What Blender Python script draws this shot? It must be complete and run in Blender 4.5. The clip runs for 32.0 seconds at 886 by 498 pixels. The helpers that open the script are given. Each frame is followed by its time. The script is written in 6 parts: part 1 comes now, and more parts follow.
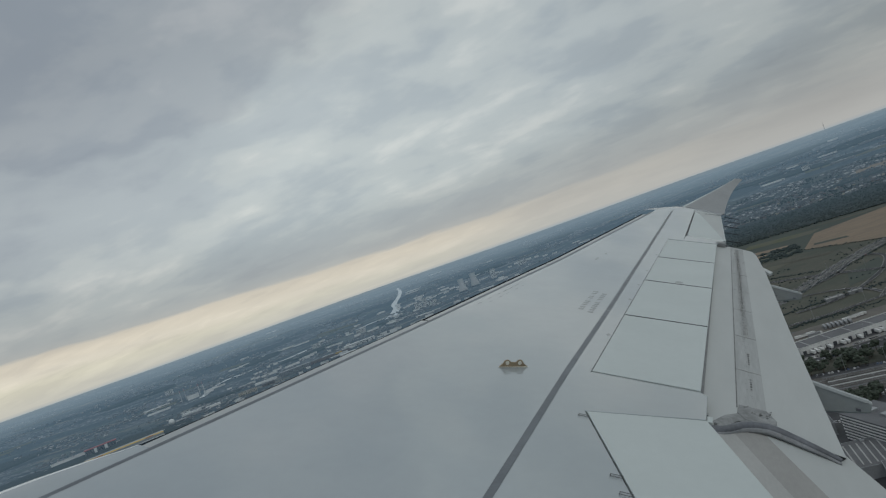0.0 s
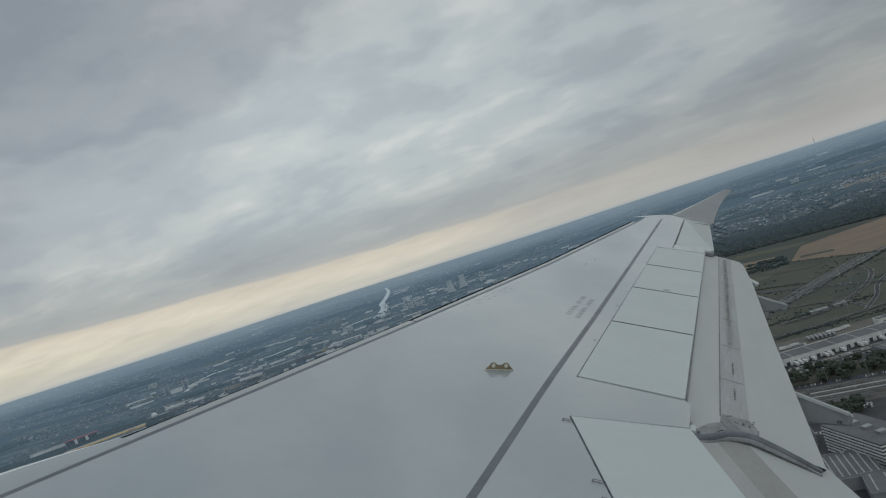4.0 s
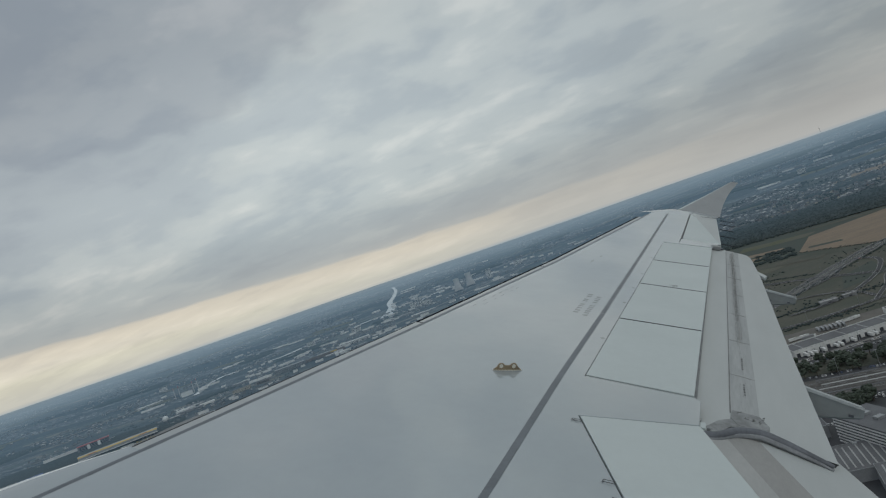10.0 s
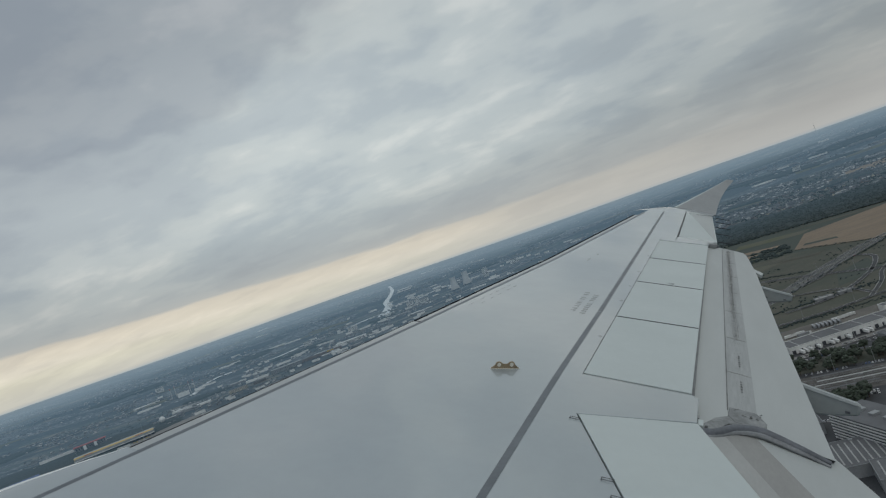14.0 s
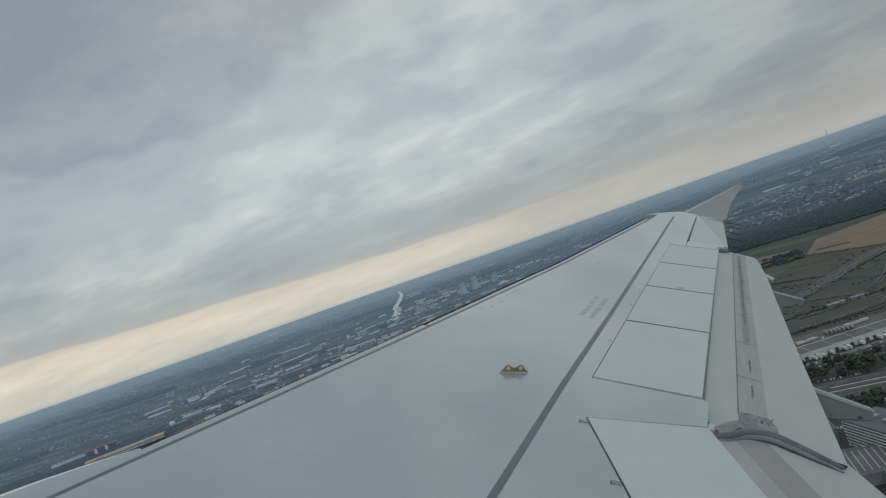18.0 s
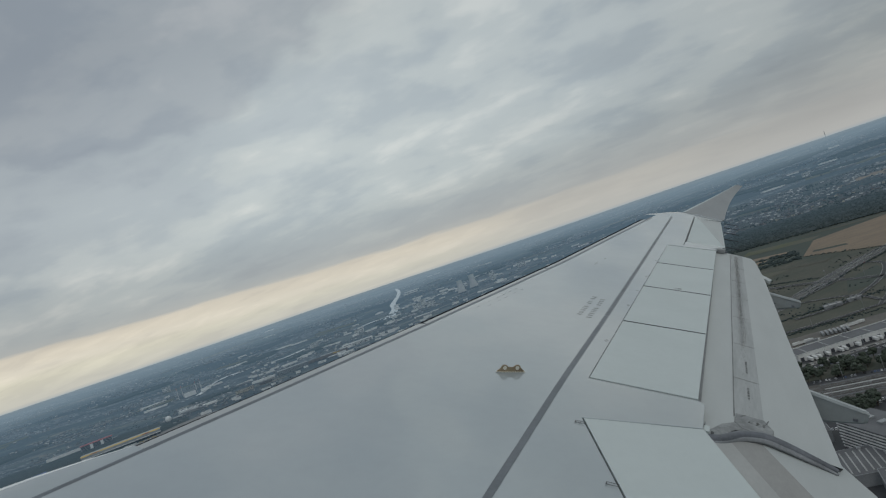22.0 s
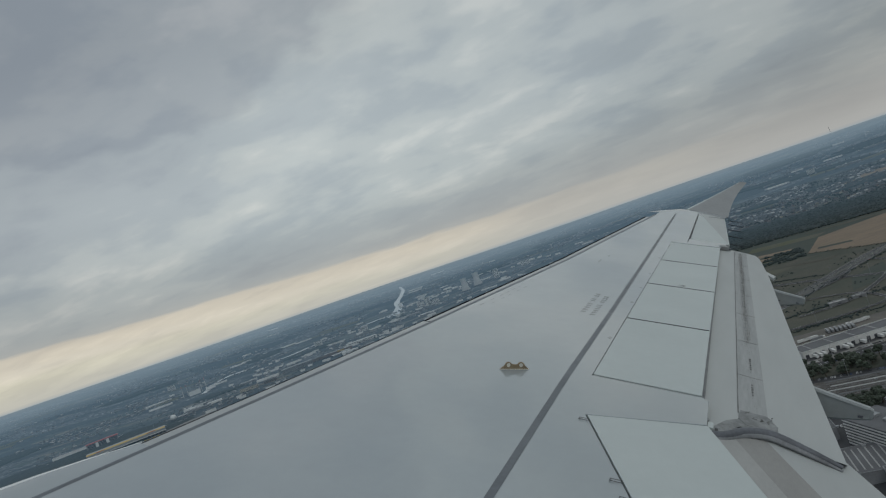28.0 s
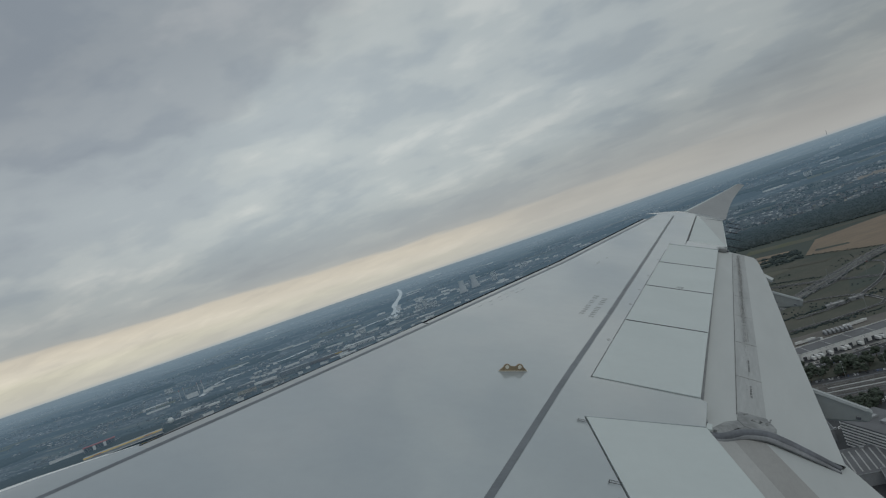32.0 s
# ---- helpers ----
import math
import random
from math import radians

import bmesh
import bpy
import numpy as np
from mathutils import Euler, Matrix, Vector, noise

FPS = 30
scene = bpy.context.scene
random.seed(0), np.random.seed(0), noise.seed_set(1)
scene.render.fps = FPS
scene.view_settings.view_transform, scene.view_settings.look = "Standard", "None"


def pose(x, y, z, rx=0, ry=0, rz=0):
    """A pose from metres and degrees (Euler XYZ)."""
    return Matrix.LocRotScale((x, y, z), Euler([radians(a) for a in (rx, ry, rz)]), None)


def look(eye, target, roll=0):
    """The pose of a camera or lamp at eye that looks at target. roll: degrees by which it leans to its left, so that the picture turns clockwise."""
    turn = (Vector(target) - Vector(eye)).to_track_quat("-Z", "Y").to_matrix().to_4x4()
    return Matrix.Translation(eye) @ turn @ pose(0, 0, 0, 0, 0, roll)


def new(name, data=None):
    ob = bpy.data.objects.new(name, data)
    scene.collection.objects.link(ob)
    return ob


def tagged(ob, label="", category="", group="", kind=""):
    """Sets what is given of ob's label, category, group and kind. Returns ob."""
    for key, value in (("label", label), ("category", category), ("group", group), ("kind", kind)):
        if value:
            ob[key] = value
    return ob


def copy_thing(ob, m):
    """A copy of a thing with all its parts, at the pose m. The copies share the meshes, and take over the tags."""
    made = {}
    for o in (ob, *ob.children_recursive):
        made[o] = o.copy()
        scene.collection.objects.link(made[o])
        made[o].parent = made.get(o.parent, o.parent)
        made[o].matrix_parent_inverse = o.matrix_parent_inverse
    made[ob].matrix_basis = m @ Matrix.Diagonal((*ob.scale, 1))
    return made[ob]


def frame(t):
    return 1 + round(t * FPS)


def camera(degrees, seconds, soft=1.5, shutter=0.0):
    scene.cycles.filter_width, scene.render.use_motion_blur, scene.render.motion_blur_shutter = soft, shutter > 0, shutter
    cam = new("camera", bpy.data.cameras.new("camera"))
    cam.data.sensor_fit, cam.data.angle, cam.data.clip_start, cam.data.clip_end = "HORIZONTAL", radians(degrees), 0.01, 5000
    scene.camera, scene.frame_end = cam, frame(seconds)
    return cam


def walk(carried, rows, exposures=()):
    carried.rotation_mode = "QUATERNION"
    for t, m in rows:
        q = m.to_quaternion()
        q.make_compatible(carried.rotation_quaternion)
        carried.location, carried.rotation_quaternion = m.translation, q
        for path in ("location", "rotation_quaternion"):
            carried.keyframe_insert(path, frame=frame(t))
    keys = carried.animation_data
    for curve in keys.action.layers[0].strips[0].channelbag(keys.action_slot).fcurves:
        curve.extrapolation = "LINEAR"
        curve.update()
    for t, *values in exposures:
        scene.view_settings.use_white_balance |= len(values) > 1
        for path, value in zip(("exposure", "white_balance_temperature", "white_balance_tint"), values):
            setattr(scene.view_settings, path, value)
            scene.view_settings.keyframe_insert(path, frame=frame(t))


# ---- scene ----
# The seat beside the wing: the camera hardly leaves its place, and turns by small hand movements.
cam = camera(66, 32.0, soft=1.2)
PATH = [
    (0, pose(-0.007, -0.005, 219.988, 91.253, 19.572, 0.286)),
    (0.5, pose(-0.006, -0.006, 219.988, 91.164, 19.594, 0.034)),
    (1, pose(-0.003, -0.004, 219.986, 91.131, 19.499, -0.236)),
    (1.5, pose(-0.003, -0.005, 219.986, 90.972, 19.513, -0.077)),
    (2, pose(-0.005, -0.006, 219.987, 90.981, 19.349, 0.204)),
    (2.5, pose(-0.003, -0.006, 219.986, 90.832, 18.846, -0.162)),
    (3, pose(-0.006, -0.004, 219.986, 90.211, 18.427, -0.806)),
    (3.5, pose(-0.008, -0.003, 219.984, 90.993, 17.722, -0.602)),
    (5.5, pose(-0.007, 0.006, 220.002, 91.026, 18.336, -0.955)),
    (6, pose(-0.003, 0.003, 219.999, 90.955, 18.798, -0.429)),
    (6.5, pose(0.005, 0.008, 220.009, 91.235, 19.033, -0.258)),
    (7, pose(-0.002, 0.006, 220.014, 91.194, 18.635, -0.032)),
    (7.5, pose(0.008, 0.007, 220.015, 91.360, 18.402, -0.096)),
    (8, pose(0.004, 0.009, 220.018, 91.248, 18.372, -0.431)),
    (8.5, pose(0.006, 0.010, 220.018, 90.902, 18.464, -0.264)),
    (9, pose(0.007, 0.009, 220.012, 91.066, 18.856, -0.287)),
    (9.5, pose(0.004, 0.004, 220.009, 90.979, 18.989, -0.293)),
    (10, pose(0.005, 0.004, 220.004, 91.082, 19.012, -0.088)),
    (10.5, pose(0.004, 0.005, 220.007, 91.041, 19.040, -0.119)),
    (11, pose(0.004, 0.002, 220.010, 91.603, 19.217, -0.047)),
    (11.5, pose(0.001, 0.003, 220.009, 91.243, 19.312, -0.008)),
    (12, pose(0.003, -0.001, 219.998, 90.949, 19.403, 0.237)),
    (12.5, pose(-0.000, 0.003, 220.006, 91.252, 19.382, 0.304)),
    (13, pose(-0.002, -0.001, 220.003, 91.367, 19.272, 0.534)),
    (13.5, pose(0.002, 0.003, 220.009, 91.190, 19.258, -0.106)),
    (14, pose(-0.001, 0.005, 220.006, 90.883, 19.270, -0.411)),
    (14.5, pose(0.002, 0.001, 219.991, 90.701, 19.386, -0.430)),
    (16.5, pose(0.002, 0.001, 219.998, 91.706, 19.282, 0.161)),
    (17, pose(-0.000, -0.005, 219.998, 91.761, 19.491, 0.292)),
    (17.5, pose(-0.001, -0.002, 219.995, 91.580, 19.292, 0.282)),
    (18, pose(-0.003, -0.001, 219.995, 91.588, 19.242, 0.421)),
    (18.5, pose(0.001, -0.001, 220.001, 91.464, 19.301, 0.441)),
    (19, pose(-0.000, -0.006, 219.994, 91.307, 19.180, 0.290)),
    (19.5, pose(-0.004, -0.004, 219.991, 91.232, 19.259, 0.349)),
    (20, pose(-0.001, 0.000, 220.000, 91.615, 18.896, 0.475)),
    (20.5, pose(-0.004, 0.000, 220.003, 91.541, 18.826, 0.436)),
    (21, pose(-0.006, -0.001, 220.003, 91.330, 18.565, 0.355)),
    (21.5, pose(0.001, -0.002, 220.004, 91.227, 18.712, 0.271)),
    (22, pose(0.000, 0.003, 220.003, 91.325, 18.682, 0.210)),
    (22.5, pose(-0.001, -0.005, 219.996, 91.372, 18.806, 0.191)),
    (23, pose(-0.002, -0.004, 220.000, 91.420, 18.827, 0.378)),
    (23.5, pose(-0.001, -0.005, 219.998, 91.512, 18.894, 0.321)),
    (24, pose(-0.003, -0.005, 219.994, 91.569, 18.787, 0.311)),
    (24.5, pose(-0.000, -0.004, 219.994, 91.605, 18.619, 0.477)),
    (25, pose(-0.000, -0.000, 220.000, 91.495, 18.506, 0.474)),
    (25.5, pose(-0.004, -0.003, 220.000, 91.642, 18.608, 0.367)),
    (27.5, pose(0.000, -0.001, 219.999, 91.416, 18.989, 0.488)),
    (28, pose(0.001, -0.003, 219.999, 91.276, 18.861, 0.548)),
    (28.5, pose(-0.000, -0.003, 219.997, 91.409, 19.086, 0.558)),
    (29, pose(-0.001, -0.001, 219.998, 91.592, 19.003, 0.543)),
    (29.5, pose(-0.000, -0.001, 219.997, 91.379, 19.083, 0.469)),
    (30, pose(-0.001, -0.001, 220.002, 91.236, 18.890, 0.434)),
    (30.5, pose(-0.002, -0.001, 219.999, 91.526, 18.966, 0.363)),
    (31, pose(-0.001, -0.002, 219.999, 91.306, 19.052, 0.301)),
    (31.5, pose(-0.004, -0.002, 219.994, 91.375, 19.091, 0.238)),
    (32, pose(-0.004, -0.000, 219.997, 91.412, 18.904, 0.357)),
]
EXPOSURES = [(0.0, 0.06), (9.0, 0.08), (14.0, 0.12), (20.0, 0.10), (23.0, 0.06), (25.0, 0.0), (28.0, -0.03), (32.0, -0.04)]
walk(cam, PATH, EXPOSURES)

# ---- world and light ----
EYE = 220.0          # height of the seat above the plain


def node(tree, kind, **values):
    n = tree.nodes.new(kind)
    for key, value in values.items():
        if key == "data_type":
            n.data_type = value
        elif key == "operation":
            n.operation = value
        elif key == "blend_type":
            n.blend_type = value
        else:
            n.inputs[key].default_value = value
    return n


def make_world():
    world = bpy.data.worlds.new("overcast_sky")
    scene.world = world
    world.use_nodes = True
    t = world.node_tree
    t.nodes.clear()
    L = t.links.new

    def m(op, a, b=None, c=None, clamp=False):
        n = t.nodes.new("ShaderNodeMath")
        n.operation, n.use_clamp = op, clamp
        for i, v in enumerate((a, b, c)):
            if v is None:
                continue
            if isinstance(v, (int, float)):
                n.inputs[i].default_value = v
            else:
                L(v, n.inputs[i])
        return n.outputs[0]

    def ramp(fac, stops, ease=True):
        n = t.nodes.new("ShaderNodeValToRGB")
        n.color_ramp.interpolation = "EASE" if ease else "LINEAR"
        el = n.color_ramp.elements
        while len(el) < len(stops):
            el.new(0.5)
        for e, (p, c) in zip(el, stops):
            e.position = p
            e.color = (*c, 1) if not isinstance(c, (int, float)) else (c, c, c, 1)
        L(fac, n.inputs[0])
        return n.outputs[0]

    def mix(fac, a, b, kind="MIX"):
        n = t.nodes.new("ShaderNodeMix")
        n.data_type, n.blend_type = "RGBA", kind
        for sock, v in ((n.inputs[0], fac), (n.inputs[6], a), (n.inputs[7], b)):
            if isinstance(v, (int, float)):
                sock.default_value = v
            elif isinstance(v, tuple):
                sock.default_value = (*v, 1)
            else:
                L(v, sock)
        return n.outputs[2]

    coord = t.nodes.new("ShaderNodeTexCoord")
    sep = t.nodes.new("ShaderNodeSeparateXYZ")
    L(coord.outputs["Generated"], sep.inputs[0])
    x, y, z = sep.outputs
    # a cloud deck seen in perspective: its plane coordinates
    up = m("MAXIMUM", z, 0.0)
    depth = m("ADD", up, 0.20)
    px, py = m("DIVIDE", x, depth), m("DIVIDE", y, depth)
    a = math.radians(STREAK)
    along = m("ADD", m("MULTIPLY", px, math.sin(a)), m("MULTIPLY", py, math.cos(a)))
    across = m("SUBTRACT", m("MULTIPLY", px, math.cos(a)), m("MULTIPLY", py, math.sin(a)))

    def cloud(sa, sc, detail, rough, off, warp=0.0):
        c = t.nodes.new("ShaderNodeCombineXYZ")
        L(m("MULTIPLY_ADD", along, sa, off), c.inputs[0])
        L(m("MULTIPLY_ADD", across, sc, off * 0.7), c.inputs[1])
        n = t.nodes.new("ShaderNodeTexNoise")
        n.inputs["Scale"].default_value = 1.0
        n.inputs["Detail"].default_value = detail
        n.inputs["Roughness"].default_value = rough
        n.inputs["Distortion"].default_value = warp
        L(c.outputs[0], n.inputs["Vector"])
        return n.outputs[0]

    big = cloud(0.85, 1.1, 2.0, 0.45, 5.3, 0.0)
    mid = cloud(1.7, 2.6, 4.0, 0.5, 7.7, 0.15)
    fine = cloud(4.2, 6.5, 4.0, 0.55, 1.3, 0.4)
    puff = cloud(2.6, 2.8, 5.0, 0.52, 12.1, 0.3)
    # rounded heaps on the deck's underside, flattened a little
    c = t.nodes.new("ShaderNodeCombineXYZ")
    for i, v in enumerate((x, y, m("MULTIPLY", z, 1.9))):
        L(v, c.inputs[i])
    heap = t.nodes.new("ShaderNodeTexNoise")
    heap.inputs["Scale"].default_value = 7.5
    heap.inputs["Detail"].default_value = 4.5
    heap.inputs["Roughness"].default_value = 0.5
    L(c.outputs[0], heap.inputs["Vector"])
    heap = heap.outputs[0]
    body = m("ADD", m("ADD", m("MULTIPLY", big, 0.42), m("MULTIPLY", mid, 0.26)), m("ADD", m("MULTIPLY_ADD", m("SUBTRACT", heap, 0.5), 0.30, m("MULTIPLY", fine, 0.10)), m("MULTIPLY", puff, 0.22)))
    deck = ramp(body, [(0.34, (0.262, 0.303, 0.340)), (0.45, (0.308, 0.354, 0.384)), (0.53, (0.366, 0.410, 0.426)), (0.62, (0.456, 0.490, 0.492)), (0.70, (0.50, 0.52, 0.512))])
    # broad change of tone over the sky: dull and blue towards the front, paler and warmer aft
    side = m("MULTIPLY_ADD", m("ADD", m("MULTIPLY", x, 0.77), m("MULTIPLY", y, -0.35)), 0.55, 0.5, clamp=True)
    deck = mix(1.0, deck, ramp(side, [(0.0, (0.985, 0.955, 0.935)), (0.30, (0.995, 0.985, 0.975)), (0.45, (1.0, 1.0, 1.0)), (0.6, (1.02, 1.0, 0.975)), (0.8, (1.0, 1.0, 1.0))]), "MULTIPLY")
    # a lull of darker cloud abeam of the wing
    bank = m("ADD", m("ADD", m("MULTIPLY", x, -0.70), m("MULTIPLY", y, 0.55)), m("MULTIPLY", z, 0.46))
    bank = m("MULTIPLY_ADD", m("MULTIPLY_ADD", m("SUBTRACT", mid, 0.5), 0.30, bank), 0.5, 0.5)
    deck = mix(1.0, deck, ramp(bank, [(0.34, (1.08, 1.08, 1.08)), (0.53, (0.88, 0.87, 0.865)), (0.65, (1.04, 1.03, 1.02)), (0.74, (1.12, 1.115, 1.11)), (0.79, (1.12, 1.12, 1.12)), (0.88, (1.10, 1.10, 1.10)), (0.985, (1.02, 1.02, 1.03))]), "MULTIPLY")
    # the heavy slate bank high ahead: a ragged lower edge with paler cloud beneath it
    way = m("DIVIDE", x, m("MAXIMUM", y, 0.25))
    foot = m("MULTIPLY_ADD", m("MAXIMUM", m("ADD", way, 0.27), 0.0), 0.62, 0.25)
    heavy = m("MULTIPLY_ADD", m("SUBTRACT", heap, 0.5), 0.26, m("SUBTRACT", up, foot))
    heavy = m("MULTIPLY_ADD", m("SUBTRACT", big, 0.5), 0.14, heavy)
    heavy = m("MULTIPLY_ADD", heavy, 2.0, 0.5)
    deck = mix(1.0, deck, ramp(heavy, [(0.16, (1.0, 1.0, 1.0)), (0.36, (1.07, 1.06, 1.05)), (0.46, (1.02, 1.015, 1.01)), (0.56, (0.805, 0.81, 0.845)), (0.75, (0.775, 0.785, 0.83))]), "MULTIPLY")
    high = ramp(m("MULTIPLY", up, 0.6), [(0.27, 0.58), (0.40, 0.76), (0.60, 0.79)])
    deck = mix(1.0, mix(1.0, deck, high, "MULTIPLY"), (1.75, 1.74, 1.72), "MULTIPLY")
    # thinner, paler cloud low down ahead
    low_pale = m("MULTIPLY", ramp(up, [(0.06, 1.0), (0.26, 0.8), (0.42, 0.0)]), ramp(side, [(0.09, 0.35), (0.17, 0.8), (0.24, 1.0), (0.48, 0.0)]))
    deck = mix(low_pale, deck, mix(1.0, deck, (1.27, 1.26, 1.235), "MULTIPLY"))
    # the clear strip under the far edge of the deck, tallest ahead
    edge = m("MULTIPLY_ADD", m("ADD", m("SUBTRACT", mid, 0.5), m("MULTIPLY", m("SUBTRACT", fine, 0.5), 0.7)), 0.010, m("MULTIPLY_ADD", m("SUBTRACT", big, 0.5), 0.014, up))
    edge = m("MULTIPLY_ADD", m("MAXIMUM", m("MINIMUM", way, 0.1), -0.8), 0.027, m("ADD", edge, 0.002))
    strip = ramp(edge, [(0.01, 1.0), (0.044, 0.97), (0.0475, 0.84), (0.0492, 0.14), (0.060, 0.0)], False)
    deck = mix(1.0, deck, ramp(edge, [(0.055, 0.79), (0.09, 0.83), (0.14, 0.94), (0.20, 1.0)]), "MULTIPLY")
    front = ramp(side, [(0.10, 1.0), (0.28, 0.85), (0.42, 0.26), (0.54, 0.06)])
    warm = ramp(m("ADD", m("MULTIPLY", mid, 0.6), m("MULTIPLY", fine, 0.4)), [(0.38, (0.585, 0.545, 0.465)), (0.50, (0.645, 0.60, 0.505)), (0.62, (0.70, 0.65, 0.545))])
    warm = mix(1.0, warm, ramp(edge, [(0.012, (0.97, 1.0, 0.97)), (0.026, (1.04, 1.04, 1.04)), (0.036, (1.0, 0.985, 0.97)), (0.047, (0.95, 0.925, 0.91))]), "MULTIPLY")
    pale = mix(ramp(up, [(0.0, 0.85), (0.13, 0.0)]), deck, ramp(side, [(0.55, (0.37, 0.37, 0.365)), (0.75, (0.48, 0.50, 0.52))]))
    deck = mix(m("MULTIPLY", strip, front), pale, warm)
    # a hazy foot all along the horizon
    deck = mix(ramp(up, [(0.0, 0.55), (0.03, 0.0)]), deck, (0.45, 0.455, 0.44))
    clear = t.nodes.new("ShaderNodeTexSky")
    clear.sky_type, clear.sun_disc = "NISHITA", False
    clear.sun_elevation, clear.sun_rotation = radians(SUN_UP), radians(SUN_TURN)
    back_clear = t.nodes.new("ShaderNodeBackground")
    L(clear.outputs[0], back_clear.inputs[0])
    back_clear.inputs[1].default_value = 0.1
    back_deck = t.nodes.new("ShaderNodeBackground")
    L(deck, back_deck.inputs[0])
    back_deck.inputs[1].default_value = 1.0
    both = t.nodes.new("ShaderNodeMixShader")
    both.inputs[0].default_value = 0.95
    L(back_clear.outputs[0], both.inputs[1])
    L(back_deck.outputs[0], both.inputs[2])
    out = t.nodes.new("ShaderNodeOutputWorld")
    L(both.outputs[0], out.inputs[0])


STREAK, SUN_UP, SUN_TURN = -76.0, 48.0, 165.0
make_world()
sun_data = bpy.data.lights.new("sun", "SUN")
sun_data.energy, sun_data.angle, sun_data.color = 0.25, radians(25), (1.0, 0.95, 0.88)
sun = new("sun", sun_data)
sun.matrix_world = look((0, 0, 400), (-math.sin(radians(SUN_TURN)) * 100, -math.cos(radians(SUN_TURN)) * 100, 400 - 100 * math.tan(radians(SUN_UP))))

# ---- materials ----
def material(name, colour, rough=0.6, metal=0.0, coat=0.0, ior=1.5, vary=0.12, scale=4.0, grain=40.0, bump=0.0, spec=0.5, other=None, each=0.0, stretch=(1, 1, 1), stain=None, coat_rough=0.06, sheen=0.0):
    """A painted or natural surface: base colour with broad stains, fine grain and a slight relief. each: change from piece to piece."""
    mat = bpy.data.materials.new(name)
    mat.use_nodes = True
    t = mat.node_tree
    L = t.links.new
    p = t.nodes["Principled BSDF"]
    p.inputs["Roughness"].default_value, p.inputs["Metallic"].default_value = rough, metal
    p.inputs["Coat Weight"].default_value, p.inputs["Coat Roughness"].default_value = coat, coat_rough
    p.inputs["Coat IOR"].default_value = ior
    p.inputs["Specular IOR Level"].default_value = spec
    p.inputs["Sheen Weight"].default_value = sheen
    p.inputs["Sheen Roughness"].default_value = 0.6
    co = t.nodes.new("ShaderNodeTexCoord")
    mp = node(t, "ShaderNodeMapping", Scale=stretch)
    L(co.outputs["Object"], mp.inputs[0])
    broad = node(t, "ShaderNodeTexNoise", Scale=scale, Detail=4.0, Roughness=0.6)
    fine = node(t, "ShaderNodeTexNoise", Scale=grain, Detail=3.0, Roughness=0.65)
    L(mp.outputs[0], broad.inputs["Vector"])
    L(mp.outputs[0], fine.inputs["Vector"])
    second = other or tuple(c * (1 - 2.2 * vary) for c in colour)
    mx = node(t, "ShaderNodeMix", data_type="RGBA")
    rp = t.nodes.new("ShaderNodeValToRGB")
    rp.color_ramp.elements[0].position, rp.color_ramp.elements[1].position = 0.36, 0.66
    L(broad.outputs[0], rp.inputs[0])
    L(rp.outputs[0], mx.inputs[0])
    mx.inputs[6].default_value, mx.inputs[7].default_value = (*colour, 1), (*second, 1)
    hs = t.nodes.new("ShaderNodeHueSaturation")
    mr = node(t, "ShaderNodeMapRange")
    mr.inputs["From Min"].default_value, mr.inputs["From Max"].default_value = 0.3, 0.7
    mr.inputs["To Min"].default_value, mr.inputs["To Max"].default_value = 1 - vary, 1 + vary
    L(fine.outputs[0], mr.inputs[0])
    value = mr.outputs[0]
    if each:
        info = t.nodes.new("ShaderNodeObjectInfo")
        geo = t.nodes.new("ShaderNodeNewGeometry")
        s = node(t, "ShaderNodeMath", operation="ADD")
        L(info.outputs["Random"], s.inputs[0])
        L(geo.outputs["Random Per Island"], s.inputs[1])
        f = node(t, "ShaderNodeMath", operation="FRACT")
        L(s.outputs[0], f.inputs[0])
        m2 = node(t, "ShaderNodeMapRange")
        m2.inputs["To Min"].default_value, m2.inputs["To Max"].default_value = 1 - each, 1 + each
        L(f.outputs[0], m2.inputs[0])
        mul = node(t, "ShaderNodeMath", operation="MULTIPLY")
        L(value, mul.inputs[0])
        L(m2.outputs[0], mul.inputs[1])
        value = mul.outputs[0]
    L(value, hs.inputs["Value"])
    L(mx.outputs[2], hs.inputs["Color"])
    L(hs.outputs[0], p.inputs["Base Color"])
    rr = node(t, "ShaderNodeMapRange")
    rr.inputs["To Min"].default_value, rr.inputs["To Max"].default_value = max(rough - 0.08, 0.02), min(rough + 0.10, 1)
    L(broad.outputs[0], rr.inputs[0])
    L(rr.outputs[0], p.inputs["Roughness"])
    if bump:
        b = node(t, "ShaderNodeBump", Strength=0.5, Distance=bump)
        L(fine.outputs[0], b.inputs["Height"])
        L(b.outputs[0], p.inputs["Normal"])
    return mat


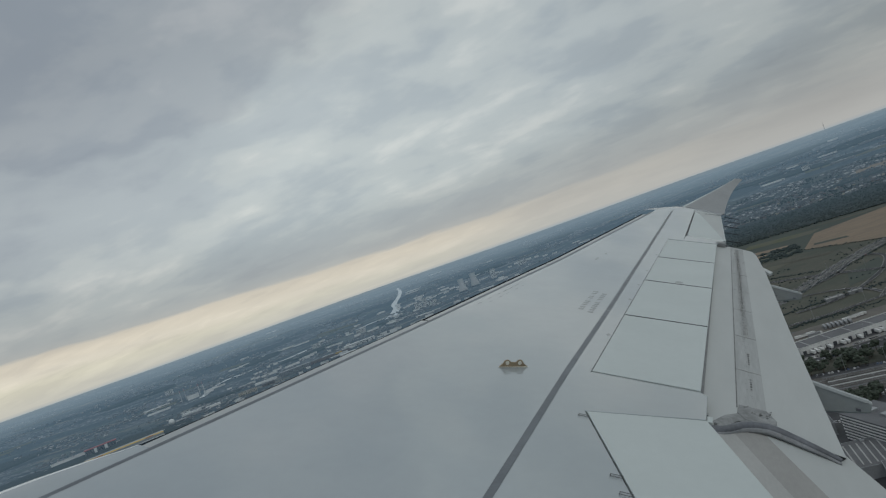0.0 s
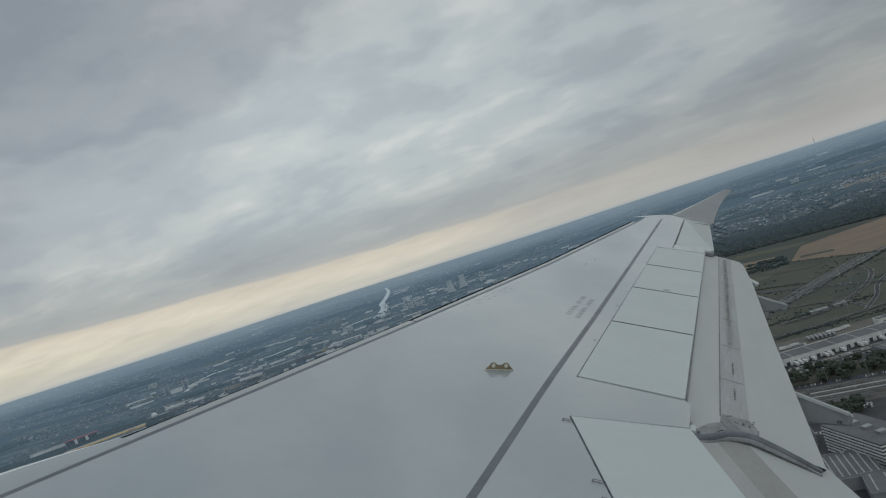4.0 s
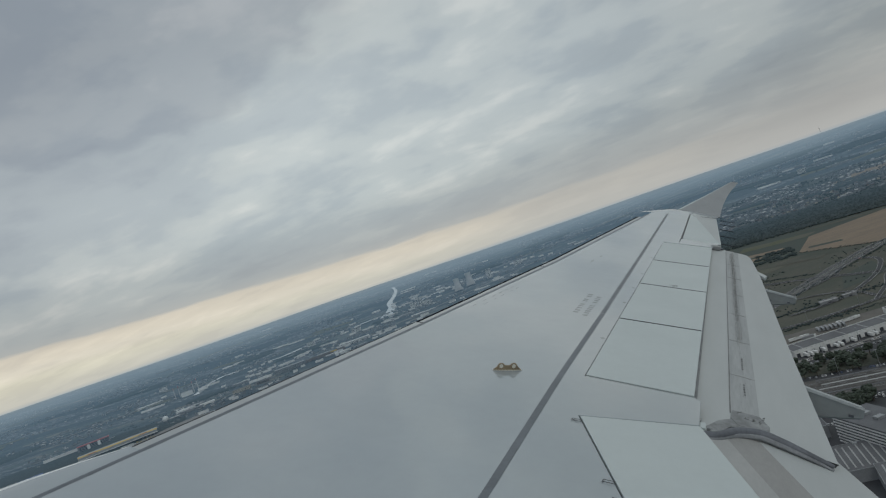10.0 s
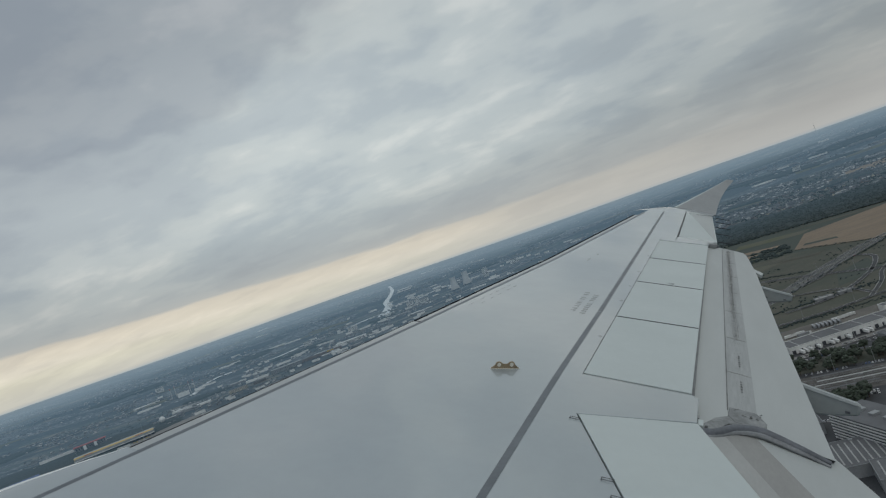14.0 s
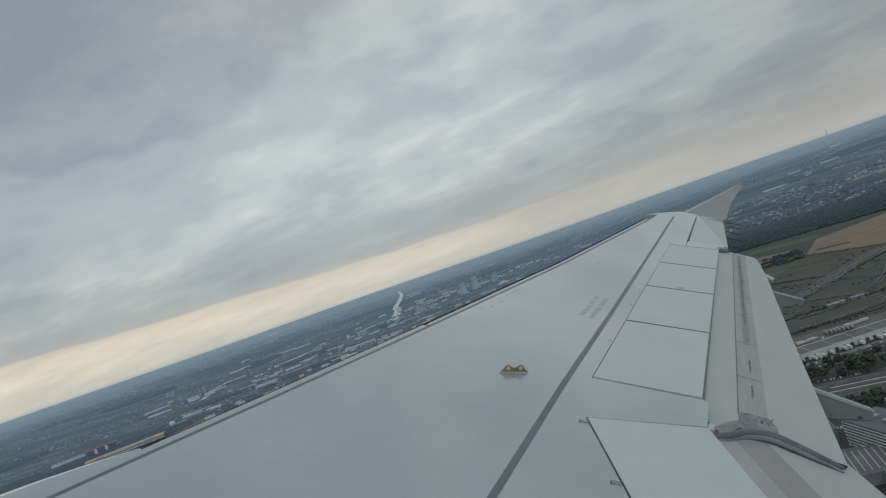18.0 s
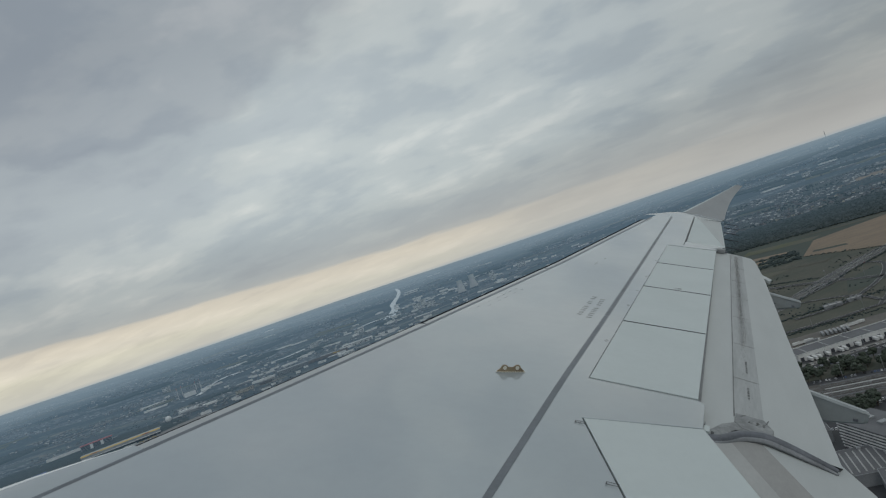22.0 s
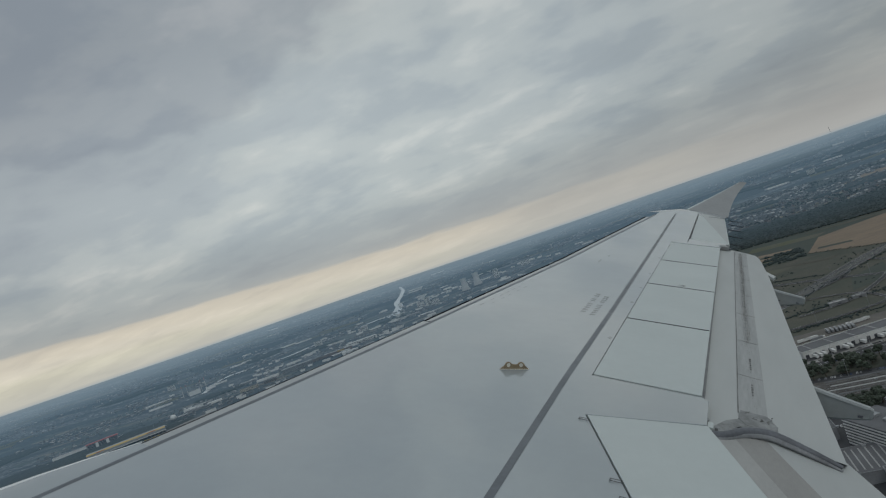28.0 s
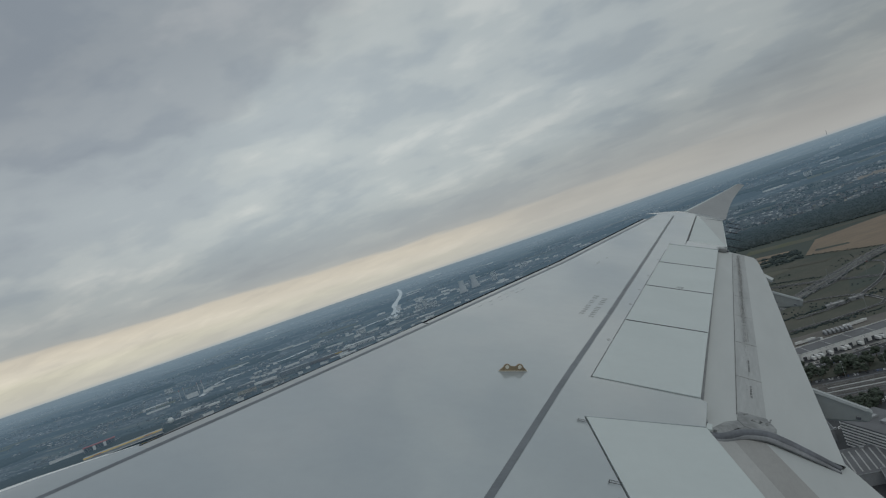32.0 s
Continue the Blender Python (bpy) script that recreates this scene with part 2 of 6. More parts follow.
def plain(name):
    """Land seen from far: woods, plots of crop, meadow and stubble, and speckled built-up tracts, at three sizes. Blue
    distance haze is mixed into the colours.
    """
    mat = bpy.data.materials.new(name)
    mat.use_nodes = True
    t = mat.node_tree
    L = t.links.new
    p = t.nodes["Principled BSDF"]
    p.inputs["Roughness"].default_value = 0.8
    p.inputs["Specular IOR Level"].default_value = 0.25
    co = t.nodes.new("ShaderNodeTexCoord")
    place = co.outputs["Object"]

    def wave(scale, detail=4.0, rough=0.6, stretch=(1, 1, 1)):
        mp = node(t, "ShaderNodeMapping", Rotation=(0, 0, 0.35), Scale=stretch)
        L(place, mp.inputs[0])
        n = node(t, "ShaderNodeTexNoise", Scale=scale, Detail=detail, Roughness=rough)
        L(mp.outputs[0], n.inputs["Vector"])
        return n.outputs[0]

    def cells(scale, stretch=(1, 1, 1), turn=0.4):
        mp = node(t, "ShaderNodeMapping", Rotation=(0, 0, turn), Scale=stretch)
        L(place, mp.inputs[0])
        v = node(t, "ShaderNodeTexVoronoi", Scale=scale, Randomness=0.9)
        L(mp.outputs[0], v.inputs["Vector"])
        s = t.nodes.new("ShaderNodeSeparateColor")
        L(v.outputs["Color"], s.inputs[0])
        return s.outputs

    def ramp(fac, stops, step=False):
        r = t.nodes.new("ShaderNodeValToRGB")
        r.color_ramp.interpolation = "CONSTANT" if step else "LINEAR"
        el = r.color_ramp.elements
        while len(el) < len(stops):
            el.new(0.5)
        for e, (q, c) in zip(el, stops):
            e.position, e.color = q, ((c, c, c, 1) if isinstance(c, (int, float)) else (*c, 1))
        L(fac, r.inputs[0])
        return r.outputs[0]

    def mix(fac, a, b, kind="MIX"):
        n = node(t, "ShaderNodeMix", data_type="RGBA", blend_type=kind)
        for sock, v in ((n.inputs[0], fac), (n.inputs[6], a), (n.inputs[7], b)):
            if isinstance(v, (int, float)):
                sock.default_value = v
            else:
                L(v, sock)
        return n.outputs[2]

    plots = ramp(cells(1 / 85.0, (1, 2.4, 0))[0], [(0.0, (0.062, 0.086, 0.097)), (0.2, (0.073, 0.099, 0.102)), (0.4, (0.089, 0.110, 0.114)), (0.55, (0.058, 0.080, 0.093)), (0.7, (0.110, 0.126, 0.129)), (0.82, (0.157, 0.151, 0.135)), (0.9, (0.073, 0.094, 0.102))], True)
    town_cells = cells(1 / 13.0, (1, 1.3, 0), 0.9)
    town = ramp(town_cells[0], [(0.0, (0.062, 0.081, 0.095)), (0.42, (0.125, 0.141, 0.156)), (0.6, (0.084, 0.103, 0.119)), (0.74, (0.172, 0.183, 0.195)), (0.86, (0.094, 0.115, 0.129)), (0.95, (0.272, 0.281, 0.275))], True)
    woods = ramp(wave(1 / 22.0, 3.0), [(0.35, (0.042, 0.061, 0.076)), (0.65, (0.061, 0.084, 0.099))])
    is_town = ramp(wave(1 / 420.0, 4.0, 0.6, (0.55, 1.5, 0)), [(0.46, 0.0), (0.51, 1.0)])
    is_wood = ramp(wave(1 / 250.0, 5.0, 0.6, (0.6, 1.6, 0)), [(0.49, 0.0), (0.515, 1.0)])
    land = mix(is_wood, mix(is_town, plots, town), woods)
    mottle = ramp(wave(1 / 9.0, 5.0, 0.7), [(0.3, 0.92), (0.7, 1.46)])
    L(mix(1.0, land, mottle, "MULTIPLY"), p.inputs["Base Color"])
    return mat


WING = material("wing_grey_paint", (0.344, 0.386, 0.402), rough=0.35, coat=1.0, ior=1.95, vary=0.02, scale=0.9, grain=9.0, spec=0.4, coat_rough=0.015)
PANEL = material("panel_white_paint", (0.552, 0.602, 0.592), rough=0.42, coat=0.08, vary=0.015, scale=1.2, grain=14.0)
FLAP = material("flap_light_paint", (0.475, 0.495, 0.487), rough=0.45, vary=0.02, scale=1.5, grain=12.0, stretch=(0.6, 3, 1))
ROOT = material("root_highlight_paint", (0.84, 0.85, 0.84), rough=0.65, vary=0.03, spec=0.15)
SCUFF = material("scuffed_grey_paint", (0.405, 0.418, 0.415), rough=0.5, vary=0.08, scale=2.2, grain=18.0, stretch=(0.4, 4, 1))
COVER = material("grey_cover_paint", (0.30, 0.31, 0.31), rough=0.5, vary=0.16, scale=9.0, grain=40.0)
SEAL = material("dark_rubber_seal", (0.155, 0.165, 0.185), rough=0.45, vary=0.15, scale=6.0, grain=50.0)
SEAL_AND_SHADE = material("grey_seal_and_gap_shade", (0.27, 0.28, 0.29), rough=0.45, vary=0.15, scale=6.0, grain=50.0)
# dark ground mirrored in the slat nose, painted as plain matt black
NOSE_REFLECTION = material("matt_black_nose_reflection", (0.018, 0.02, 0.024), rough=0.95, vary=0.1, spec=0.05)
BAY = material("gap_shade_and_mark_paint", (0.10, 0.10, 0.105), rough=0.7, vary=0.1)
LINE = material("dark_line_paint", (0.15, 0.168, 0.188), rough=0.4, vary=0.08, scale=3.0)
MARK = material("stencil_paint", (0.235, 0.262, 0.272), rough=0.35, coat=1.0, ior=1.95, vary=0.06, coat_rough=0.015)
DIRT = material("grease_streak", (0.36, 0.355, 0.34), rough=0.6, vary=0.25, scale=12.0)
SLAT = material("slat_grey_paint", (0.40, 0.42, 0.42), rough=0.35, coat=0.6, vary=0.02, coat_rough=0.03)
SOOT = material("dark_scuff", (0.23, 0.23, 0.23), rough=0.6, vary=0.25, scale=12.0)
SCUFF2 = material("brownish_scuffed_paint", (0.345, 0.338, 0.325), rough=0.55, vary=0.045, scale=1.6, grain=20.0, stretch=(1, 3, 1))
SCUFF3 = material("pale_brownish_paint", (0.425, 0.425, 0.412), rough=0.55, vary=0.04, scale=1.6, grain=20.0, stretch=(1, 3, 1))
TIP = material("winglet_grey_paint", (0.335, 0.345, 0.35), rough=0.45, vary=0.04, scale=2.0, grain=15.0)
FAIR = material("fairing_grey_paint", (0.36, 0.385, 0.385), rough=0.4, vary=0.06, scale=3.0, grain=20.0, coat=0.2)
BRASS = material("ochre_bracket_paint", (0.38, 0.30, 0.19), rough=0.45, vary=0.15, scale=20.0, grain=90.0)
BORE = material("pale_plate_and_hole_paint", (0.84, 0.81, 0.72), rough=0.4, vary=0.06)
WICK = material("black_wick", (0.03, 0.03, 0.035), rough=0.6, vary=0.1)
FUSE = material("fuselage_white_paint", (0.72, 0.73, 0.74), rough=0.35, coat=0.2, vary=0.03)

# LAND, VILLAGE, LEAF and CANOPY carry some blue distance haze in their colours
LAND = plain("hazy_patchwork")
STUBBLE = material("stubble_field", (0.265, 0.198, 0.138), rough=0.85, vary=0.08, scale=0.01, grain=0.12, other=(0.215, 0.168, 0.122), stretch=(1, 2.5, 1))
CROP = material("green_crop", (0.046, 0.060, 0.052), rough=0.8, vary=0.18, scale=0.02, grain=0.3, other=(0.066, 0.080, 0.060), stretch=(1, 5, 1))
MEADOW = material("dry_meadow", (0.11, 0.108, 0.082), rough=0.85, vary=0.15, scale=0.015, grain=0.2, other=(0.10, 0.11, 0.06))
VILLAGE = material("gardens_and_grass", (0.066, 0.082, 0.080), rough=0.8, vary=0.25, scale=0.02, grain=0.2, other=(0.088, 0.102, 0.098), spec=0.25)
SAND = material("levelled_earth", (0.175, 0.162, 0.142), rough=0.9, vary=0.14, scale=0.03, grain=0.4, other=(0.13, 0.122, 0.11))
GRASS = material("verge_grass", (0.062, 0.070, 0.052), rough=0.85, vary=0.25, scale=0.018, grain=0.35, other=(0.104, 0.100, 0.078))
ASPHALT = material("asphalt", (0.062, 0.063, 0.068), rough=0.8, vary=0.12, scale=0.05, grain=1.5)
CONCRETE = material("pale_concrete", (0.24, 0.23, 0.215), rough=0.8, vary=0.10, scale=0.04, grain=1.0)
STRIPE = material("white_road_paint", (0.70, 0.70, 0.67), rough=0.6, vary=0.1)
BALLAST = material("track_ballast", (0.15, 0.14, 0.13), rough=0.9, vary=0.2, scale=0.1, grain=2.0)
# bright sky reflection on the water is put into a pale base colour
WATER = material("sky_pale_water", (0.36, 0.39, 0.40), rough=0.06, vary=0.1, scale=0.01, grain=0.1, spec=0.6)
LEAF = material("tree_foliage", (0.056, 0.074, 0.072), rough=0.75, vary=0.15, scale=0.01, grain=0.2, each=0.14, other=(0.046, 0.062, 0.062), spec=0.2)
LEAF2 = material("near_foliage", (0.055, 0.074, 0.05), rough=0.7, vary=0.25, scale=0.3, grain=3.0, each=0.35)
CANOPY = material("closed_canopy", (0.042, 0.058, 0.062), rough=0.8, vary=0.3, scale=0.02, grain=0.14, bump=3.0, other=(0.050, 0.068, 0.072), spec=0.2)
BARK = material("bark", (0.12, 0.095, 0.07), rough=0.9, vary=0.2, scale=2.0, grain=12.0)
WALLS = {
    "white": material("white_cladding", (0.74, 0.74, 0.72), rough=0.5, vary=0.06, scale=0.08, grain=1.2),
    "grey": material("grey_cladding", (0.27, 0.28, 0.29), rough=0.5, vary=0.08, scale=0.08, grain=1.2),
    "cream": material("cream_stucco", (0.55, 0.50, 0.41), rough=0.8, vary=0.08, scale=0.1, grain=1.2),
    "brick": material("red_brick_wall", (0.19, 0.162, 0.148), rough=0.85, vary=0.12, scale=0.1, grain=2.0),
    "blue": material("blue_cladding", (0.045, 0.10, 0.27), rough=0.5, vary=0.08, scale=0.06, grain=1.0),
    "red": material("red_cladding", (0.38, 0.06, 0.055), rough=0.5, vary=0.08, scale=0.06, grain=1.0),
    "yellow": material("yellow_cladding", (0.60, 0.40, 0.06), rough=0.5, vary=0.06, scale=0.06, grain=1.0),
    "dark": material("dark_cladding", (0.07, 0.075, 0.085), rough=0.5, vary=0.1, scale=0.1, grain=1.2),
}
ROOFS = {
    "pale": material("pale_flat_roof", (0.42, 0.42, 0.41), rough=0.7, vary=0.08, scale=0.05, grain=0.8),
    "white": material("white_flat_roof", (0.76, 0.76, 0.74), rough=0.6, vary=0.06, scale=0.05, grain=0.8),
    "grey": material("grey_flat_roof", (0.155, 0.158, 0.165), rough=0.8, vary=0.10, scale=0.05, grain=0.8),
    "tile": material("red_roof_tiles", (0.145, 0.132, 0.128), rough=0.85, vary=0.15, scale=0.2, grain=2.0, each=0.3),
    "slate": material("slate_roof", (0.10, 0.105, 0.115), rough=0.7, vary=0.12, scale=0.2, grain=2.0, each=0.3),
}
# far houses: distance haze put in as dull, bluish base colours
FAR_WALL = material("haze_tinted_stucco", (0.29, 0.305, 0.315), rough=0.8, vary=0.08, scale=0.05, grain=0.5, each=0.3)
FAR_ROOF = material("haze_tinted_roof", (0.095, 0.108, 0.116), rough=0.8, vary=0.1, scale=0.05, grain=0.5, each=0.22)
GLASS = material("window_glass", (0.035, 0.045, 0.055), rough=0.12, vary=0.1, spec=0.7)
TYRE = material("tyre_rubber", (0.025, 0.025, 0.025), rough=0.85, vary=0.1)
PAINTS = [material(n, c, rough=0.3, coat=0.4, vary=0.03) for n, c in (("white_car_paint", (0.75, 0.75, 0.74)), ("silver_car_paint", (0.42, 0.43, 0.45)), ("black_car_paint", (0.03, 0.03, 0.035)), ("blue_car_paint", (0.05, 0.10, 0.24)), ("red_car_paint", (0.36, 0.04, 0.04)))]
STEEL = material("galvanised_steel", (0.40, 0.41, 0.42), rough=0.5, metal=0.6, vary=0.08, scale=2.0)
FELT = material("raw_concrete", (0.50, 0.50, 0.49), rough=0.85, vary=0.10, scale=0.02, grain=0.3)

# ---- mesh helpers ----
def lerp(a, b, f):
    return a + (b - a) * f


def curve(knots):
    """A function through (x, y) knots, straight between them and beyond."""
    def value(x):
        for (x0, y0), (x1, y1) in zip(knots, knots[1:]):
            if x <= x1 or (x1, y1) == knots[-1]:
                return y0 + (y1 - y0) * (x - x0) / (x1 - x0)
    return value


def mesh(name, verts, faces, mats, slots=None, smooth=False):
    me = bpy.data.meshes.new(name)
    me.from_pydata([tuple(v) for v in verts], [], [tuple(f) for f in faces])
    for m in mats if isinstance(mats, (list, tuple)) else [mats]:
        me.materials.append(m)
    if slots:
        me.polygons.foreach_set("material_index", slots)
    if smooth:
        me.polygons.foreach_set("use_smooth", [True] * len(me.polygons))
    me.update()
    return me


def part(name, bm, mat, parent, label="", smooth=False):
    """Links a bmesh, or ready mesh data, as one mesh object under a thing or a part."""
    if isinstance(bm, bmesh.types.BMesh):
        me = bpy.data.meshes.new(name)
        bmesh.ops.recalc_face_normals(bm, faces=bm.faces)
        bm.to_mesh(me)
        bm.free()
        me.materials.append(mat)
        if smooth:
            me.polygons.foreach_set("use_smooth", [True] * len(me.polygons))
    else:
        me = bm
        if mat and not me.materials:
            me.materials.append(mat)
    ob = new(name, me)
    ob.parent = parent
    if label:
        tagged(ob, label)
    return ob


def thing(name, m, label, category, group="", kind=""):
    ob = new(name)
    ob.matrix_world = m
    ob.empty_display_size = 0.2
    return tagged(ob, label, category, group, kind)


def add_box(bm, x0, x1, y0, y1, z0, z1, bevel=0.0):
    r = bmesh.ops.create_cube(bm, size=1.0, matrix=Matrix.Translation(((x0 + x1) / 2, (y0 + y1) / 2, (z0 + z1) / 2)) @ Matrix.Diagonal((x1 - x0, y1 - y0, z1 - z0, 1)))
    if bevel:
        edges = list({e for v in r["verts"] for e in v.link_edges})
        bmesh.ops.bevel(bm, geom=edges, offset=bevel, segments=2, affect="EDGES", profile=0.6)
    return bm


def box(x0, x1, y0, y1, z0, z1, bevel=0.0):
    return add_box(bmesh.new(), x0, x1, y0, y1, z0, z1, bevel)


def add_rod(bm, a, b, r0, r1, sides=8):
    a, b = Vector(a), Vector(b)
    m = Matrix.Translation((a + b) / 2) @ (b - a).to_track_quat("Z", "Y").to_matrix().to_4x4()
    bmesh.ops.create_cone(bm, cap_ends=True, segments=sides, radius1=r0, radius2=r1, depth=(b - a).length, matrix=m)
    return bm


def rod(a, b, r0, r1=None, sides=8):
    return add_rod(bmesh.new(), a, b, r0, r0 if r1 is None else r1, sides)


def slab(outline, top, thick, bevel=0.004):
    """A plate over an outline of (x, y); top(x, y) is its upper face."""
    bm = bmesh.new()
    up = [bm.verts.new((x, y, top(x, y))) for x, y in outline]
    low = [bm.verts.new((x, y, top(x, y) - thick)) for x, y in outline]
    n = len(outline)
    f = bm.faces.new(up)
    bm.faces.new(low[::-1])
    for i in range(n):
        bm.faces.new((up[i], low[i], low[(i + 1) % n], up[(i + 1) % n]))
    if bevel:
        bmesh.ops.bevel(bm, geom=list(f.edges), offset=bevel, segments=2, affect="EDGES", profile=0.5)
    return bm


def sheet(us, sections, mat, name, slots=None, mats=None):
    """A smooth skin lofted over stations: sections[i] is a list of points."""
    n = len(sections[0])
    verts = [p for s in sections for p in s]
    faces, sl = [], []
    for i in range(len(sections) - 1):
        for j in range(n - 1):
            faces.append((i * n + j, (i + 1) * n + j, (i + 1) * n + j + 1, i * n + j + 1))
            sl.append(slots[j] if slots else 0)
    return mesh(name, verts, faces, mats or mat, sl, smooth=True)


# ---- the wing ----
# Its own axes: x runs out along the rear spar, y forward, z up from the upper skin. The aircraft climbs, nose high.
WING_AT = Matrix(((0.40918, -0.83106, 0.37670, 0.6366), (0.91194, 0.35861, -0.19940, 4.3834), (0.03062, 0.42512, 0.90462, EYE - 0.9806), (0, 0, 0, 1)))
wing = thing("aircraft_wing", WING_AT, "pale grey airliner wing with extended flaps and upswept tip", "aircraft wing")

slot = curve([(-5.2, 2.07), (-2.52, 1.738), (-1.12, 1.562), (0.367, 1.389), (3.835, 1.031), (9.318, 0.622), (10.5, 0.545)])
hinge_in = curve([(-6, -2.438), (-0.64, -0.08)])      # the inboard hinge line runs square to the fuselage


def camber(u, v):
    return -0.020 * max(v - 0.3, 0.0) ** 2


def rear(u):
    if u < -0.64:
        return hinge_in(u)
    return lerp(-0.08, 0.0, min((u + 0.64) / 0.64, 1)) if u < 6.42 else -0.205


def steps(a, b, n):
    return [lerp(a, b, i / n) for i in range(n + 1)]


def skin_point(u, f):
    v = lerp(rear(u) + 0.004, slot(u) - 0.004, f)
    return (u, v, camber(u, v))


stations = steps(-5.0, -0.645, 26) + steps(-0.635, -0.005, 6) + steps(0.005, 6.415, 40) + steps(6.425, 10.4, 24)
part("upper_skin", sheet(stations, [[skin_point(u, f / 22) for f in range(23)] for u in stations], WING, "upper_skin"), None, wing)
# closed lower body that carries the panels
low = [(-5.0, 2.0, -2.9), (-2.5, 1.75, -1.45), (-0.4, 1.45, -0.62), (3.5, 1.02, -0.56), (6.4, 0.78, -0.56), (10.4, 0.48, -0.55)]
part("lower_skin", sheet(low, [[(u, a, -0.09), (u, a - 0.25, -0.30), (u, lerp(a, b, 0.5), -0.40), (u, b, -0.16), (u, b + 0.04, -0.045), (u, lerp(a, b, 0.4), -0.045)] for u, a, b in low], WING, "lower_skin"), None, wing)
# floor below the panels, coloured dark so the gaps look shaded
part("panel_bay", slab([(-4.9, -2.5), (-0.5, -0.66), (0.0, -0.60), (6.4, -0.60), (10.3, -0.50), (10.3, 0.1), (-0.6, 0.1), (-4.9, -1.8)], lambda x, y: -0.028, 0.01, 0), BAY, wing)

# slats: top, rounded nose, underside
NOSE = [(0.0, 0.0), (0.03, -0.001), (0.048, -0.002), (0.066, -0.0043), (0.08, -0.007), (0.09, -0.014), (0.097, -0.028), (0.10, -0.05), (0.09, -0.10), (-0.05, -0.20)]
for a, b in ((-1.995, 0.55), (0.565, 3.35), (3.365, 6.3), (6.315, 9.35)):
    us = steps(a, b, 12)
    secs = []
    for u in us:
        s, k = slot(u) + 0.006, lerp(0.92, 1.30, max(0, u) / 9.4)
        secs.append([(u, s + y * k, camber(u, s) + z) for y, z in NOSE])
    slat = part("slat", sheet(us, secs, None, "slat", slots=[0, 0] + ([0, 1, 1] if a < 0 else [1, 1, 1]) + [1, 1, 1, 1], mats=[SLAT, NOSE_REFLECTION]), None, wing, "white slat with a dark reflection painted along its nose")
# slat gap along its trailing edge
us = steps(-5.0, 9.9, 40)
part("slat_gap", sheet(us, [[(u, slot(u) - 0.012 * w - 0.002, camber(u, slot(u)) + 0.0012), (u, slot(u) + 0.012 * w, camber(u, slot(u)) + 0.0012)] for u, w in ((u, lerp(1.0, 1.6, max(0, u) / 10)) for u in us)], LINE, "slat_gap"), None, wing, "dark gap behind the slats")
part("slat_seam", sheet(us[12:], [[(u, slot(u) - 0.055, camber(u, slot(u)) + 0.001), (u, slot(u) - 0.048, camber(u, slot(u)) + 0.001)] for u in us[12:]], MARK, "slat_seam"), None, wing)
# fixed nose inboard of the slats, bulging forward to the root
root = curve([(-5.0, 0.52), (-3.2, 0.34), (-2.53, 0.224), (-2.41, 0.208), (-2.27, 0.180), (-2.16, 0.146), (-2.08, 0.118), (-2.0, 0.098)])
us = steps(-5.0, -2.2, 14) + [-2.16, -2.12, -2.08, -2.04, -1.998]
secs = []
for u in us:
    s, k = slot(u) + 0.008, root(u)
    secs.append([(u, s + k * y, camber(u, s) + z * (0.6 + k)) for y, z in ((0, 0), (0.25, 0.004), (0.66, 0.003), (0.78, -0.003), (0.88, -0.018), (0.95, -0.05), (1.0, -0.10), (0.95, -0.17), (0.7, -0.24), (0.2, -0.3))])
# the rim's bright sky highlight is put in as whiter paint
part("root_leading_edge", sheet(us, secs, None, "root_leading_edge", slots=[0, 0, 1, 1, 1, 1, 1, 1, 1], mats=[WING, ROOT]), None, wing, "white rounded leading edge at the wing root, rim highlight painted on")

# wing tip: a swept end that curls into the winglet
tip_secs = []
for u, le, te, h in ((10.40, 0.80, -0.70, 0.0), (10.75, 0.70, -0.72, 0.003), (11.1, 0.52, -0.74, 0.006), (11.4, 0.32, -0.755, 0.008), (11.66, 0.07, -0.775, -0.03)):
    row = []
    for f in range(13):
        v = lerp(te, le, f / 12)
        row.append((u, v, h - 0.16 * max(0, (-0.25 - v)) * (u - 10.4) / 1.26 - 0.03 * max(0, f - 10) ** 2 * 0.25))
    tip_secs.append(row)
part("tip_skin", sheet(None, tip_secs, WING, "tip_skin"), None, wing)
wl = []
for f in steps(0, 1, 10):
    # leading and trailing edge rise along a soft curve
    def bend(p0, p1, p2):
        return Vector(p0) * (1 - f) ** 2 + Vector(p1) * 2 * f * (1 - f) + Vector(p2) * f * f
    le = bend((11.62, 0.107, -0.01), (12.6, -0.45, 0.29), (13.47, -0.925, 0.59))
    te = bend((11.80, -0.775, -0.10), (12.75, -0.80, 0.27), (13.66, -1.092, 0.57))
    across = (te - le)
    nrm = Vector((-0.42, -0.05, 0.9)).lerp(Vector((-0.75, -0.15, 0.5)), f).normalized()
    up_row, low_row = ([le + across * w + nrm * tck * 0.022 * (across.length * 0.9 + 0.1) for w, tck in prof] for prof in (((0, 0), (0.06, 0.5), (0.25, 1), (0.55, 0.8), (1, 0)), ((0, 0), (0.06, -0.5), (0.25, -0.7), (0.55, -0.4), (1, 0))))
    wl.append((up_row, low_row))
winglet = part("winglet", sheet(None, [r[0] for r in wl], None, "winglet", slots=[0, 1, 1, 1], mats=[PANEL, TIP]), None, wing, "upswept pale grey winglet")
part("outer_face", sheet(None, [r[1] for r in wl], TIP, "outer_face"), None, winglet)

# spoilers, aileron and fixed panels: separate plates with dark joints
G = 0.011


def plate(name, pts, mat, lift=0.004, label="", bulge=0.0, thick=0.02):
    return part(name, slab(pts, lambda x, y: lift - bulge * (y + 0.33) ** 2, thick), mat, wing, label)


